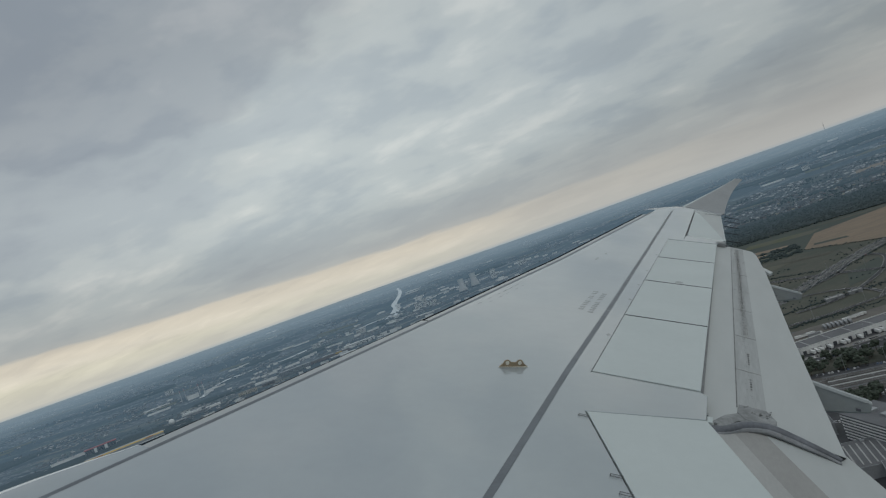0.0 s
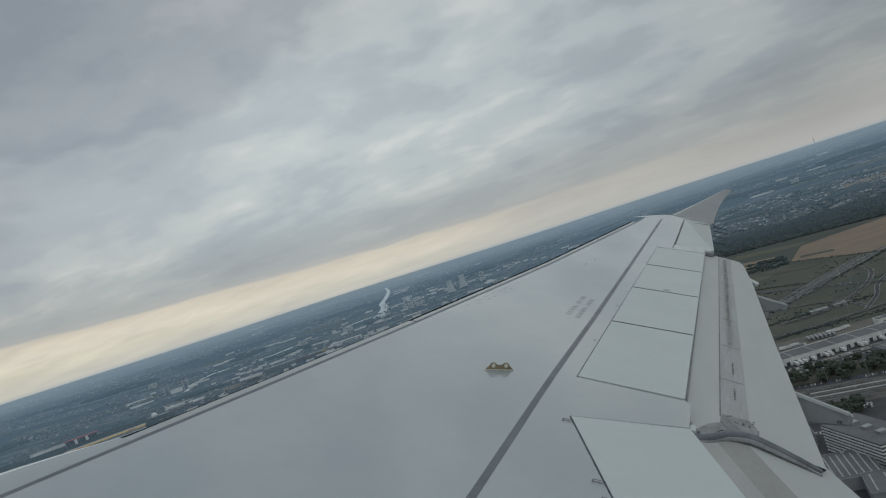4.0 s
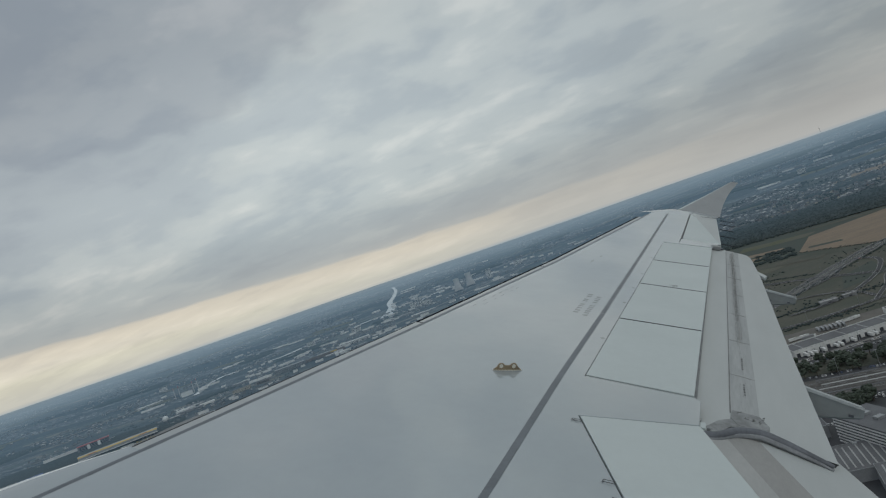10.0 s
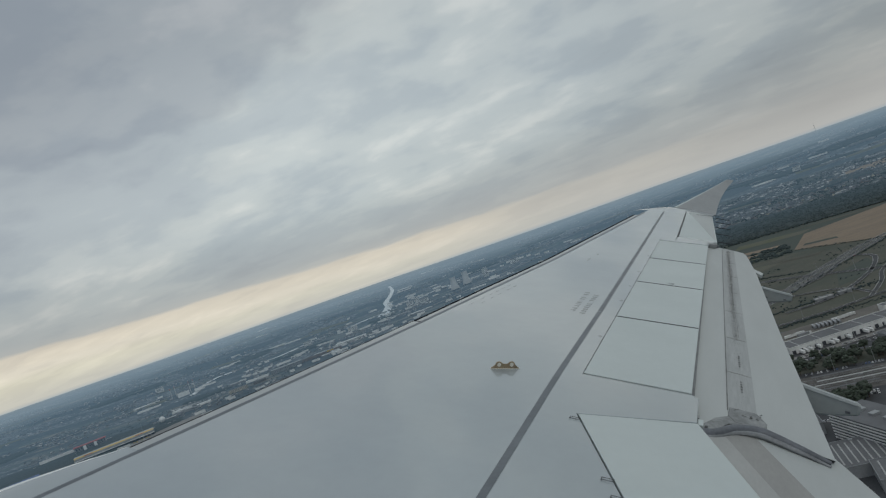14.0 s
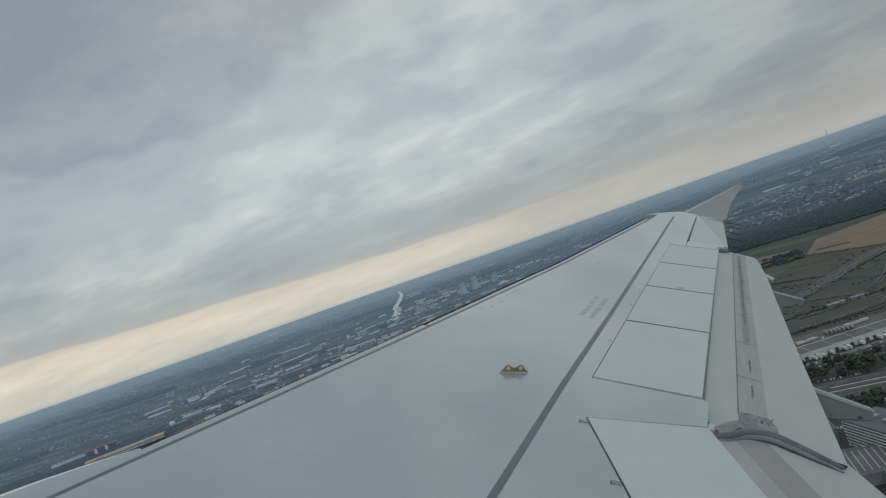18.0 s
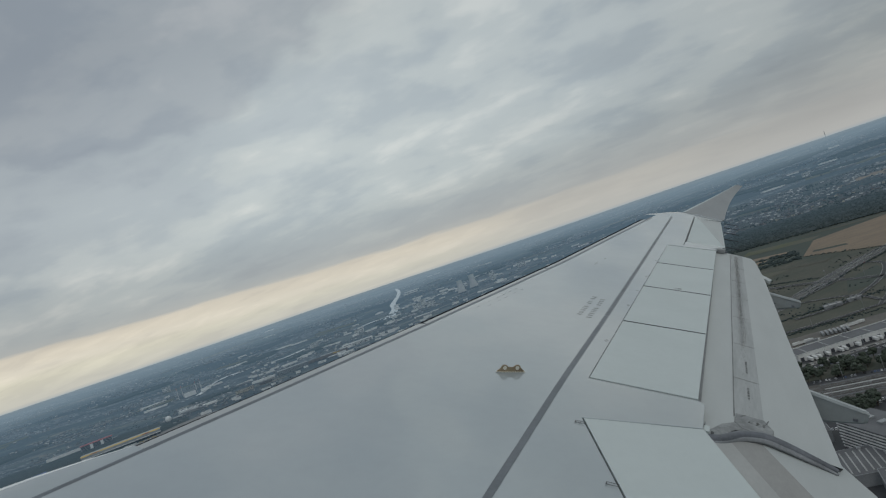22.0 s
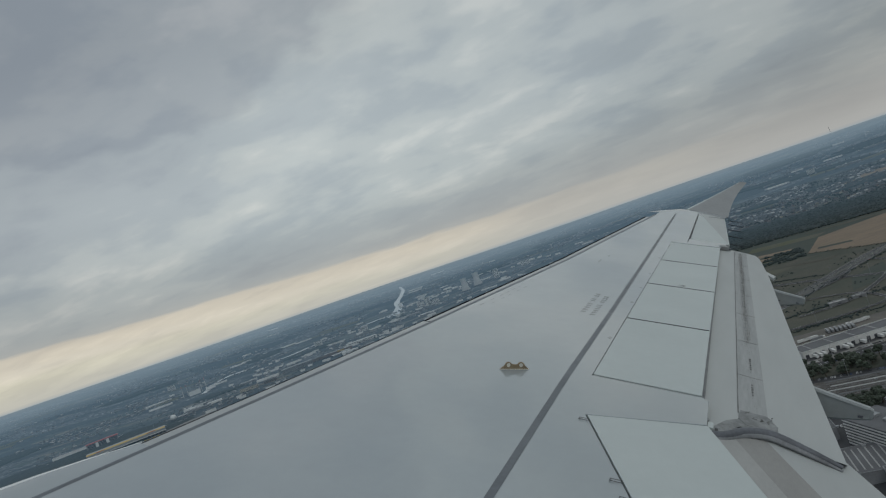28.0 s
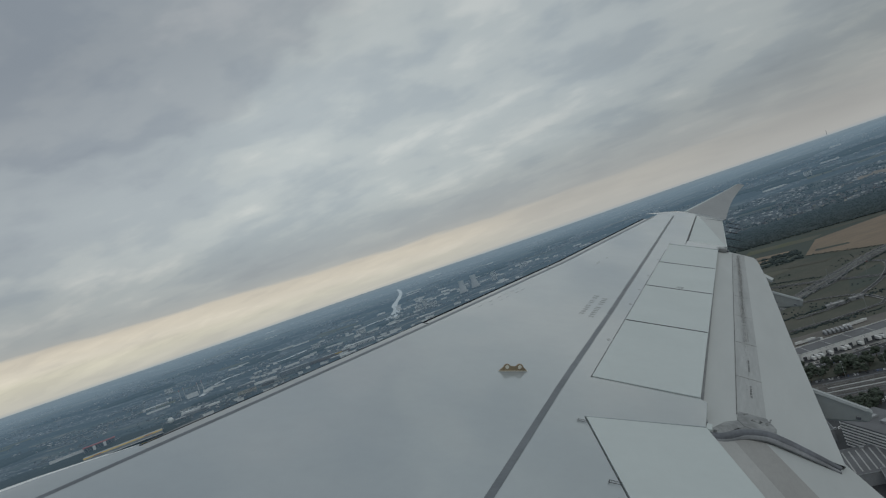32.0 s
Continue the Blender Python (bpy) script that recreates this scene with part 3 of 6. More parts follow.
for i, (a, b) in enumerate(((0.0, 1.55), (1.55, 3.11), (3.11, 4.66), (4.66, 6.31))):
    plate("spoiler", [(a + G, -0.0008), (b - G * (1.7 + 0.8 * i), -0.0008 + 0.001 * i), (b - G * (1.7 + 0.8 * i), -0.662 - 0.004 * i), (a + G - 0.012, -0.66 - 0.003 * i)], PANEL, label="white spoiler panel, closed")
# thin dark strips laid over the spoiler joints to darken the gaps
for u, w in ((1.549, 0.0012), (3.099, 0.0055), (4.643, 0.0045)):
    part("joint_seal", slab([(u - w, -0.01), (u + w, -0.01), (u + w, -0.655), (u - w, -0.655)], lambda x, y: 0.0055, 0.01, 0), BAY, wing, "thin dark joint between spoilers")
# shadow line behind the spoilers, painted as a grey strip in the gap
part("spoiler_gap_seal", slab([(0.0, -0.650), (6.3, -0.660), (6.3, -0.672), (0.0, -0.678)], lambda x, y: -0.034, 0.01, 0), SEAL_AND_SHADE, wing, "grey strip painted as shade behind the spoilers")
plate("spoiler", [(-0.652, -0.091), (-0.455, -0.705), (-2.86, -1.665), (-2.90, -1.081)], PANEL, label="white inboard spoiler panel, closed")
plate("fixed_panel", [(-2.918, -1.095), (-2.878, -1.68), (-4.40, -2.285), (-4.45, -1.775)], PANEL)
plate("fixed_panel", [(-0.642, -0.078), (-0.64, -0.05), (0.0, 0.03), (-0.004, -0.006), (-0.02, -0.664), (-0.06, -0.70), (-0.435, -0.702)], WING, lift=-0.0006)
plate("fixed_panel", [(6.325, -0.001), (6.425, -0.001), (6.50, -0.70), (6.335, -0.68)], WING, lift=0.001)
plate("fixed_panel", [(6.432, -0.21), (6.95, -0.207), (6.985, -0.215), (11.05, -0.175), (11.05, -0.17), (6.432, -0.17)], WING, lift=0.001)
plate("fixed_panel", [(6.435, -0.212), (6.93, -0.222), (6.75, -0.79), (6.52, -0.705)], WING, lift=0.0005)
part("aileron_joint", slab([(6.93, -0.232), (11.05, -0.195), (11.05, -0.178), (6.95, -0.208)], lambda x, y: 0.004, 0.01, 0), BAY, wing)
aileron = part("aileron", slab([(6.96, -0.235), (11.06, -0.198), (10.5, -0.70), (6.77, -0.80)], lambda x, y: 0.002 - 0.05 * max(0, -0.45 - y), 0.04), PANEL, wing, "white aileron near the wing tip")
# the aileron's shading, painted on as a flat darker triangle
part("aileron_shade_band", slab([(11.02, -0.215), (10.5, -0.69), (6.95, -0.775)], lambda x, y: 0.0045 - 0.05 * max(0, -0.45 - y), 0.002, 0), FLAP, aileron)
for u in (6.95, 7.9, 8.8, 9.6, 10.3):
    part("static_wick", rod((u, -0.77, -0.02), (u + 0.10, -1.02, -0.05), 0.007, 0.005, 6), WICK, aileron, "black static discharge wick")
part("hinge_fitting", box(6.42, 6.57, -0.79, -0.66, -0.05, 0.008, 0.01), COVER, wing)
part("end_seal", slab([(6.50, -0.70), (6.56, -0.70), (6.60, -0.82), (6.54, -0.82)], lambda x, y: -0.03, 0.03, 0), SEAL, wing)

# outboard flap in three strips, drooped aft
flap_top = curve([(-1.45, -0.128), (-1.28, -0.118), (-1.04, -0.08), (-0.87, -0.06), (-0.60, -0.045)])
te_out = curve([(-0.28, -1.411), (2.25, -1.335), (5.07, -1.275), (6.86, -1.19)])
inner_end = curve([(-1.45, -0.285), (-1.20, -0.225), (-1.03, -0.175), (-0.87, -0.215), (-0.78, -0.385), (-0.70, -0.405), (-0.60, -0.41)])
us = [None, 0.06] + steps(0.25, 6.60, 28)


def flap_row(u):
    """The upper face at one station; None is the slanting inboard end."""
    s = max(0.0, (u or 0) - 6.3) * 0.6
    end = te_out(-0.28 if u is None else u) + s * 0.2
    vs = [-0.60, -0.70, -0.78, -0.868, -0.90, -0.96, -1.035, -1.10, lerp(-1.10, end, 0.5), end]
    return [(inner_end(v) if u is None else u, v, flap_top(v)) for v in vs]


def flap_under(u):
    end = te_out(-0.28 if u is None else u)
    return [(inner_end(v) if u is None else u, v, h) for v, h in ((end, flap_top(end) - 0.003), (end + 0.01, flap_top(end) - 0.02), (-0.95, -0.21), (-0.62, -0.20))]


outer = part("outboard_flap", sheet(us, [flap_row(u) for u in us], None, "outboard_flap", slots=[0, 0, 0, 1, 1, 1, 0, 0, 0], mats=[FLAP, SCUFF]), None, wing, "extended outboard flap with a scuffed grey band")
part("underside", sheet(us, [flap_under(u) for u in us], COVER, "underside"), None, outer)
# wear and lettering on the flap: thin greasy lines, short dark ticks, chordwise seams
rng = random.Random(5)


def flap_mark(name, u0, u1, v0, v1, mat, slant=0.0, up=0.0025):
    part(name, slab([(u0, v0), (u1, v0 + slant), (u1, v1 + slant), (u0, v1)], lambda x, y: flap_top(y) + up, 0.001, 0), mat, outer)


us = steps(0.0, 6.5, 30)
part("flap_seam", sheet(us, [[(u, -0.865, flap_top(-0.865) + 0.002), (u, -0.8715, flap_top(-0.8715) + 0.002)] for u in us], SOOT, "flap_seam"), None, outer)
for i in range(16):
    u, w, v = rng.uniform(1.6, 6.2), rng.uniform(0.10, 0.6), rng.gauss(-0.955, 0.008)
    flap_mark("grease_mark", u, u + w, v, v - rng.uniform(0.002, 0.004), DIRT, rng.uniform(-0.002, 0.002))
for i in range(9):
    u, w = rng.uniform(2.6, 5.4), rng.uniform(0.4, 1.1)
    v = rng.gauss(-0.955, 0.005)
    flap_mark("grease_mark", u, u + w, v, v - rng.uniform(0.002, 0.0045), DIRT if i % 2 else SOOT, rng.uniform(-0.002, 0.002))
for i in range(30):
    u, v = rng.uniform(2.8, 5.2), rng.gauss(-0.955, 0.006)
    flap_mark("grease_mark", u, u + rng.uniform(0.015, 0.06), v, v - rng.uniform(0.003, 0.008), SOOT, 0, 0.003)
for i in range(16):
    u, v = rng.uniform(5.4, 6.2), rng.gauss(-0.94, 0.022)
    flap_mark("grease_mark", u, u + rng.uniform(0.05, 0.25), v, v - rng.uniform(0.003, 0.010), SOOT if i % 3 == 0 else DIRT, rng.uniform(-0.006, 0.006), 0.003)
for u in (0.75, 1.65, 2.6, 3.5, 4.45, 5.4):
    flap_mark("flap_seam", u, u + 0.004, -0.875, -1.035, DIRT, 0, 0.002)
for u0, n in ((0.38, 5), (0.92, 6), (-0.1, 1)):
    for i in range(n):
        u = u0 + i * 0.048
        flap_mark("stencil_bar", u, u + rng.uniform(0.018, 0.034), -0.955, -0.967, SOOT, 0, 0.0032)

# a greasy stain along the band, streaked across it
def stain_material():
    mat = bpy.data.materials.new("greasy_stain")
    mat.use_nodes = True
    t = mat.node_tree
    p = t.nodes["Principled BSDF"]
    p.inputs["Roughness"].default_value = 0.6
    p.inputs["Base Color"].default_value = (0.17, 0.16, 0.145, 1)
    co = t.nodes.new("ShaderNodeTexCoord")
    mp = node(t, "ShaderNodeMapping", Scale=(13.0, 3.0, 1.0))
    t.links.new(co.outputs["Object"], mp.inputs[0])
    streak = node(t, "ShaderNodeTexNoise", Scale=1.0, Detail=4.0, Roughness=0.6)
    t.links.new(mp.outputs[0], streak.inputs["Vector"])
    mp2 = node(t, "ShaderNodeMapping", Scale=(1.1, 20.0, 1.0))
    t.links.new(co.outputs["Object"], mp2.inputs[0])
    broad = node(t, "ShaderNodeTexNoise", Scale=1.0, Detail=3.0, Roughness=0.6)
    t.links.new(mp2.outputs[0], broad.inputs["Vector"])
    sp = t.nodes.new("ShaderNodeSeparateXYZ")
    t.links.new(co.outputs["Object"], sp.inputs[0])

    def m(op, a, b):
        n = node(t, "ShaderNodeMath", operation=op)
        for k, v in enumerate((a, b)):
            if isinstance(v, (int, float)):
                n.inputs[k].default_value = v
            else:
                t.links.new(v, n.inputs[k])
        return n.outputs[0]

    off = m("MULTIPLY", m("ABSOLUTE", m("ADD", sp.outputs[1], 0.952), 0.0), 24.0)
    core = m("MAXIMUM", m("SUBTRACT", 1.0, off), 0.0)
    mix = m("MULTIPLY", m("MULTIPLY", m("POWER", core, 1.4), m("ADD", m("MULTIPLY", streak.outputs[0], 1.6), -0.35)), m("ADD", m("MULTIPLY", broad.outputs[0], 2.4), -0.55))
    ends = m("MULTIPLY", m("MINIMUM", m("MAXIMUM", m("MULTIPLY", m("SUBTRACT", sp.outputs[0], 0.9), 0.5), 0.05), 1.0), 1.15)
    t.links.new(m("MINIMUM", m("MAXIMUM", m("MULTIPLY", mix, ends), 0.0), 0.6), p.inputs["Alpha"])
    return mat


us = steps(-0.1, 6.45, 24)
part("grease_stain", sheet(us, [[(u, v, flap_top(v) + 0.0018) for v in (-0.885, -0.92, -0.96, -1.0, -1.03)] for u in us], stain_material(), "grease_stain"), None, outer, "dark greasy stain streaked across the flap")

# the gap between the flaps: grey end cover, dark hose-like seals, small fittings
part("flap_end_cover", slab([(0.05, -0.88), (0.07, -1.035), (-0.05, -1.085), (-0.165, -1.075), (-0.178, -0.985), (-0.165, -0.905), (-0.09, -0.868)], lambda x, y: flap_top(y) + 0.006, 0.02, 0.005), COVER, wing, "scuffed grey end cover of the flap")
part("flap_end_cover", slab([(-0.408, -0.70), (-0.386, -0.78), (-0.216, -0.87), (-0.180, -0.985), (-0.11, -0.985), (-0.10, -0.868), (-0.17, -0.80), (-0.30, -0.745), (-0.335, -0.70)], lambda x, y: flap_top(y) + 0.004, 0.02, 0.003), COVER, wing, "scuffed grey edge cover of the flap")
part("seal_fitting", box(-0.43, -0.35, -0.735, -0.705, -0.03, -0.012, 0.003), PANEL, wing, "small white fitting beside the flap gap")
for k in range(12):
    u, v = -0.06 + 0.11 * rng.random(), -0.90 - 0.15 * rng.random()
    part("scratch", slab([(u, v), (u + 0.012 + 0.02 * rng.random(), v - 0.010), (u + 0.012, v - 0.014), (u - 0.002, v - 0.004)], lambda x, y: flap_top(y) + 0.0085, 0.001, 0), SOOT, wing)


def tube(path, radii, sides=10):
    """A smooth bent hose along a path."""
    fine, rr = [], []
    for i in range(len(path) - 1):
        p0, p1, p2, p3 = (Vector(path[max(0, min(len(path) - 1, i + q))]) for q in (-1, 0, 1, 2))
        for f in steps(0, 1, 5)[:-1]:
            fine.append(0.5 * (2 * p1 + (p2 - p0) * f + (2 * p0 - 5 * p1 + 4 * p2 - p3) * f * f + (3 * p1 - p0 - 3 * p2 + p3) * f ** 3))
            rr.append(lerp(radii[i], radii[i + 1], f))
    fine.append(Vector(path[-1]))
    rr.append(radii[-1])
    rows = []
    for i, p in enumerate(fine):
        d = (fine[min(i + 1, len(fine) - 1)] - fine[max(i - 1, 0)]).normalized()
        a = d.cross(Vector((0, 0, 1))).normalized()
        b = a.cross(d)
        rows.append([p + (a * math.cos(q) + b * math.sin(q)) * rr[i] for q in steps(0, 2 * math.pi, sides)])
    return rows


for k, (rad, off) in enumerate(((0.028, 0.0), (0.017, -0.042), (0.014, 0.036))):
    path = [(-0.46, -0.68, -0.05), (-0.42, -0.79, -0.05), (-0.30, -0.895, -0.052), (-0.235, -1.02, -0.062), (-0.25, -1.13, -0.078), (-0.285, -1.27, -0.105), (-0.315, -1.385, -0.128)]
    path = [(x + off * (1 + y * 0.35), y, z - abs(off) * 0.25) for x, y, z in path]
    part("flap_gap_seal", sheet(None, tube(path, [rad, rad, rad, rad, rad * 0.9, rad * 0.7, rad * 0.4]), SEAL if k != 1 else SEAL_AND_SHADE, "flap_gap_seal"), None, wing, "dark rubber seal between the flaps" if k == 0 else "")
# sheet in the flap gap with the gap's shade in its colour
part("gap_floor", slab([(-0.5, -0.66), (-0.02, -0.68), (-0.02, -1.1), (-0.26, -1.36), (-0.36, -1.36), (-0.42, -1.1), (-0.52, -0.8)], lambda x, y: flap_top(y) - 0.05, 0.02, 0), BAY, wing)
for x, y in ((-0.33, -0.712), (-0.29, -0.70), (-0.42, -0.76)):
    part("seal_fitting", box(x, x + 0.035, y, y + 0.018, -0.035, -0.012 if y > -0.8 else flap_top(y) + 0.024, 0.003), COVER if x < -0.2 else SEAL_AND_SHADE, wing)


# inboard flap, its strips parallel to the inboard spoiler's edge
def inb(d, s):
    """A point d aft of the spoiler's rear edge and s along it, inboard."""
    return (-0.455 - 0.929 * s + 0.371 * d * 0.35, -0.705 - 0.371 * s - 0.929 * d)


secs = []
for s in steps(-0.04, 4.2, 22):
    row = []
    for d, h in ((-0.05, -0.045), (0.03, -0.047), (0.165, -0.058), (0.17, -0.0585), (0.27, -0.068), (0.385, -0.087), (0.39, -0.088), (0.5, -0.106), (0.62, -0.125), (0.74, -0.143), (0.86, -0.162)):
        x, y = inb(d, s - d * (0.30 if d > 0 else 0))
        row.append((x, y, h))
    secs.append(row)
part("inboard_flap", sheet(None, secs, None, "inboard_flap", slots=[1, 1, 1, 2, 2, 2, 0, 0, 0, 0], mats=[FLAP, SCUFF3, SCUFF2]), None, wing, "extended inboard flap with a brownish scuffed band")

# painted line along the rear spar, with a break beside the stencil
spar = curve([(-5, 0.085), (-1.69, 0.118), (-0.14, 0.145), (1.62, 0.15), (5.10, 0.182), (10.35, 0.235)])
for a, b in ((-4.9, 1.60), (1.63, 5.55), (5.58, 10.35)):
    us = steps(a, b, 20)
    part("painted_line", sheet(us, [[(u, spar(u) + 0.017, 0.0015), (u, spar(u) - 0.021, 0.0015)] for u in us], LINE, "painted_line"), None, wing, "dark grey painted walkway line")
rng = random.Random(11)
for line, (v0, u0) in enumerate(((0.362, 1.52), (0.272, 1.46))):
    u = u0
    while u < u0 + 0.78:
        w = rng.uniform(0.035, 0.06)
        part("stencil_bar", slab([(u, v0 + 0.026), (u + w * 0.6, v0 + 0.026), (u + w * 0.6, v0 - 0.018), (u, v0 - 0.018)], lambda x, y: camber(x, y) + 0.002, 0.001, 0), MARK, wing)
        u += w + (0.028 if rng.random() < 0.75 else 0.09)
for line, v0 in enumerate((1.27, 1.21)):
    u = 1.25 + 0.1 * line
    while u < 2.15:
        part("stencil_bar", slab([(u, slot(u) - 0.085 - 0.06 * line), (u + 0.07, slot(u + 0.07) - 0.085 - 0.06 * line), (u + 0.07, slot(u + 0.07) - 0.090 - 0.06 * line), (u, slot(u) - 0.090 - 0.06 * line)], lambda x, y: camber(x, y) + 0.0018, 0.001, 0), MARK, wing)
        u += rng.uniform(0.11, 0.24)
for u, v, w in ((3.9, 0.66, 0.28), (4.4, 0.62, 0.12), (3.6, 0.03, 0.09), (0.85, 0.03, 0.07), (2.1, 0.03, 0.07), (2.8, 0.03, 0.05), (4.75, 0.03, 0.1)):
    part("skin_mark", slab([(u, v), (u + w * 0.5, v + 0.018), (u + w, v + 0.004), (u + w * 0.5, v - 0.016)], lambda x, y: camber(x, y) + 0.0015, 0.001, 0), MARK, wing)
for u in (3.15, 3.20):
    part("skin_mark", slab([(u, -0.30), (u + 0.02, -0.33), (u + 0.02, -0.38), (u, -0.37)], lambda x, y: 0.006, 0.001, 0), MARK, wing)
for u in (-0.71, -1.30, -1.44):
    v = hinge_in(u)
    for dv in (0.0, 0.03):
        part("latch_mark", slab([(u - 0.002 - dv * 0.7, v + 0.05), (u + 0.002 - dv * 0.7, v + 0.05), (u + 0.002 - dv * 0.7, v - 0.005), (u - 0.002 - dv * 0.7, v - 0.005)], lambda x, y: 0.0065, 0.001, 0), BAY, wing)
    part("latch_mark", slab([(u - 0.023, v + 0.053), (u + 0.002, v + 0.053), (u + 0.002, v + 0.048), (u - 0.023, v + 0.048)], lambda x, y: 0.0065, 0.001, 0), BAY, wing)


# life-line bracket: a bent ochre plate, its two holes put on as pale discs
def bracket():
    bm = bmesh.new()
    pts = []
    for i in range(41):
        x = lerp(-0.105, 0.105, i / 40)
        ears = [math.sqrt(max(0.0, 0.030 ** 2 - (x - c) ** 2)) for c in (-0.046, 0.046)]
        ear = 0.016 + max(ears) if max(ears) > 0 else 0.0
        flank = max(0.0, min(0.030, (0.105 - abs(x)) * 0.75))
        pts.append((x, max(flank, ear) if abs(x) < 0.0735 else flank))
    ring = [(x, z) for x, z in pts] + [(0.105, 0.0), (-0.105, 0.0)]
    front = [bm.verts.new((x, -0.004, z)) for x, z in ring]
    back = [bm.verts.new((x, 0.004, z)) for x, z in ring]
    bm.faces.new(front)
    bm.faces.new(back[::-1])
    for i in range(len(ring)):
        j = (i + 1) % len(ring)
        bm.faces.new((front[i], back[i], back[j], front[j]))
    return bm


lifeline = part("lifeline_bracket", bracket(), BRASS, wing, "ochre life-line bracket with two round holes")
lifeline.matrix_local = Matrix.Translation((-0.175, 0.47, 0.003)) @ Matrix.Rotation(math.atan2(-0.18, 0.11), 4, "Z") @ Matrix.Diagonal((0.90, 1, 1.0, 1))
part("base_plate", box(-0.106, 0.106, -0.007, 0.007, -0.003, 0.001, 0.0005), BORE, lifeline)
# solid discs, pale as the sky that shows through the holes
for x in (-0.042, 0.042):
    part("hole_rim", rod((x * 1.09, -0.0055, 0.0255), (x * 1.09, 0.0055, 0.0255), 0.0135, sides=20), BORE, lifeline, "pale disc painted as a hole showing sky")


# flap track fairings: flat-sided beams below the trailing edge, with a lip along the top and a blunt tail
def fairing(u, y0, y1, z0, z1, depth, tail, width, skew, grow=0.0):
    """Lofted from rounded box sections; grow widens it for the lip."""
    rows = []
    for f in steps(0, 1, 12):
        y, x, top = lerp(y0, y1, f), u + skew * f, lerp(z0, z1, f)
        dp, wd = lerp(depth, tail, f ** 1.3), width * (1 - 0.25 * f) + grow
        r = min(0.02, wd * 0.5)
        row = []
        for sx, sz, q in ((1, 0, 0), (1, 0, 1), (-1, 0, 1), (-1, 0, 0), (-1, 1, 0), (-1, 1, 1), (1, 1, 1), (1, 1, 0), (1, 0, 0)):
            px = sx * (wd - (r if q else 0)) * (1.0 if sz == 0 else 0.7)
            pz = top - sz * dp + (0 if q else (r if sz else -r))
            row.append((x + px, y, pz))
        rows.append(row)
    c = sum((Vector(p) for p in rows[-1][:-1]), Vector()) / 8
    rows.append([tuple(Vector(p).lerp(c, 0.2) + Vector((0, -0.02, 0))) for p in rows[-1]])
    rows.append([tuple(c + Vector((0, -0.022, 0)))] * 9)
    return rows


def flat(me):
    me.polygons.foreach_set("use_smooth", [False] * len(me.polygons))
    return me


for u, y0, y1, z0, z1, dp, tl, wd, sk in ((1.13, -1.1, -1.70, -0.118, -0.152, 0.29, 0.088, 0.032, -0.30), (4.46, -1.1, -1.59, -0.118, -0.142, 0.24, 0.08, 0.032, -0.26)):
    fr = part("flap_track_fairing", flat(sheet(None, fairing(u, y0, y1, z0, z1, dp, tl, wd, sk), FAIR, "fairing")), None, wing, "grey flat-sided fairing under the flap")
    part("lip", flat(sheet(None, fairing(u, y0, y1 + 0.02, z0 + 0.003, z1 + 0.003, 0.018, 0.012, wd, sk, 0.004), FAIR, "lip")), None, fr, "pale lip along the top")
    part("drain_slot", box(u + sk - 0.034, u + sk - 0.020, y1 + 0.04, y1 + 0.07, z1 - 0.075, z1 - 0.060), SEAL, fr)
    part("drain_slot", box(u + sk * 0.5 - 0.036, u + sk * 0.5 - 0.022, lerp(y0, y1, 0.55), lerp(y0, y1, 0.50), lerp(z0, z1, 0.5) - 0.11, lerp(z0, z1, 0.5) - 0.10), SEAL, fr)
part("flap_tab", slab([(5.45, -1.17), (5.62, -1.19), (5.18, -1.36), (5.02, -1.33)], lambda x, y: -0.115, 0.03), FLAP, wing)
# plain side of the fuselage behind the seat
fus = []
for v in steps(-12, 14, 20):
    fus.append([(-4.62 - 1.98 + 1.98 * math.cos(a), v, 0.9 + 1.98 * math.sin(a)) for a in steps(-1.1, 1.5, 16)])
part("fuselage_side", sheet(None, fus, FUSE, "fuselage_side"), None, wing, "plain white fuselage side")

# ---- the plain below ----
def rise(x, y):
    """Height of the land: level below the aircraft, then bent up so its far edge meets the camera's horizon."""
    r = math.hypot(x, y)
    t = max(0.0, (r - 1300.0) / 3640.0)
    return 212.0 * t ** 1.7 + (4.0 * math.sin(x / 410.0) * math.cos(y / 530.0) * min(1, t * 4))


def polar(az, r):
    a = radians(az)
    return r * math.sin(a), r * math.cos(a)


CA, SA = math.cos(radians(28)), math.sin(radians(28))


def chart(a, b):
    """The land aft of the wing: a metres out along the bearing of 28 degrees, b metres across to the right."""
    return a * SA + b * CA, a * CA - b * SA


def stand(x, y, turn=0.0, sink=0.0):
    return Matrix.Translation((x, y, rise(x, y) - sink)) @ Matrix.Rotation(radians(turn), 4, "Z")


rings = [0, 60, 140, 240, 340, 440, 540, 640, 760, 880, 1000, 1150, 1300] + [1300 + 3640 * (i / 80) for i in range(1, 81)]
NA = 288
verts, faces = [], []
for r in rings:
    for i in range(NA):
        x, y = polar(360 * i / NA, r)
        verts.append((x, y, rise(x, y)))
for k in range(len(rings) - 1):
    for i in range(NA):
        j = (i + 1) % NA
        faces.append((k * NA + i, k * NA + j, (k + 1) * NA + j, (k + 1) * NA + i))
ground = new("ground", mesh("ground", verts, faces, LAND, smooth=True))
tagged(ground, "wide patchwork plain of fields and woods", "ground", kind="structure")


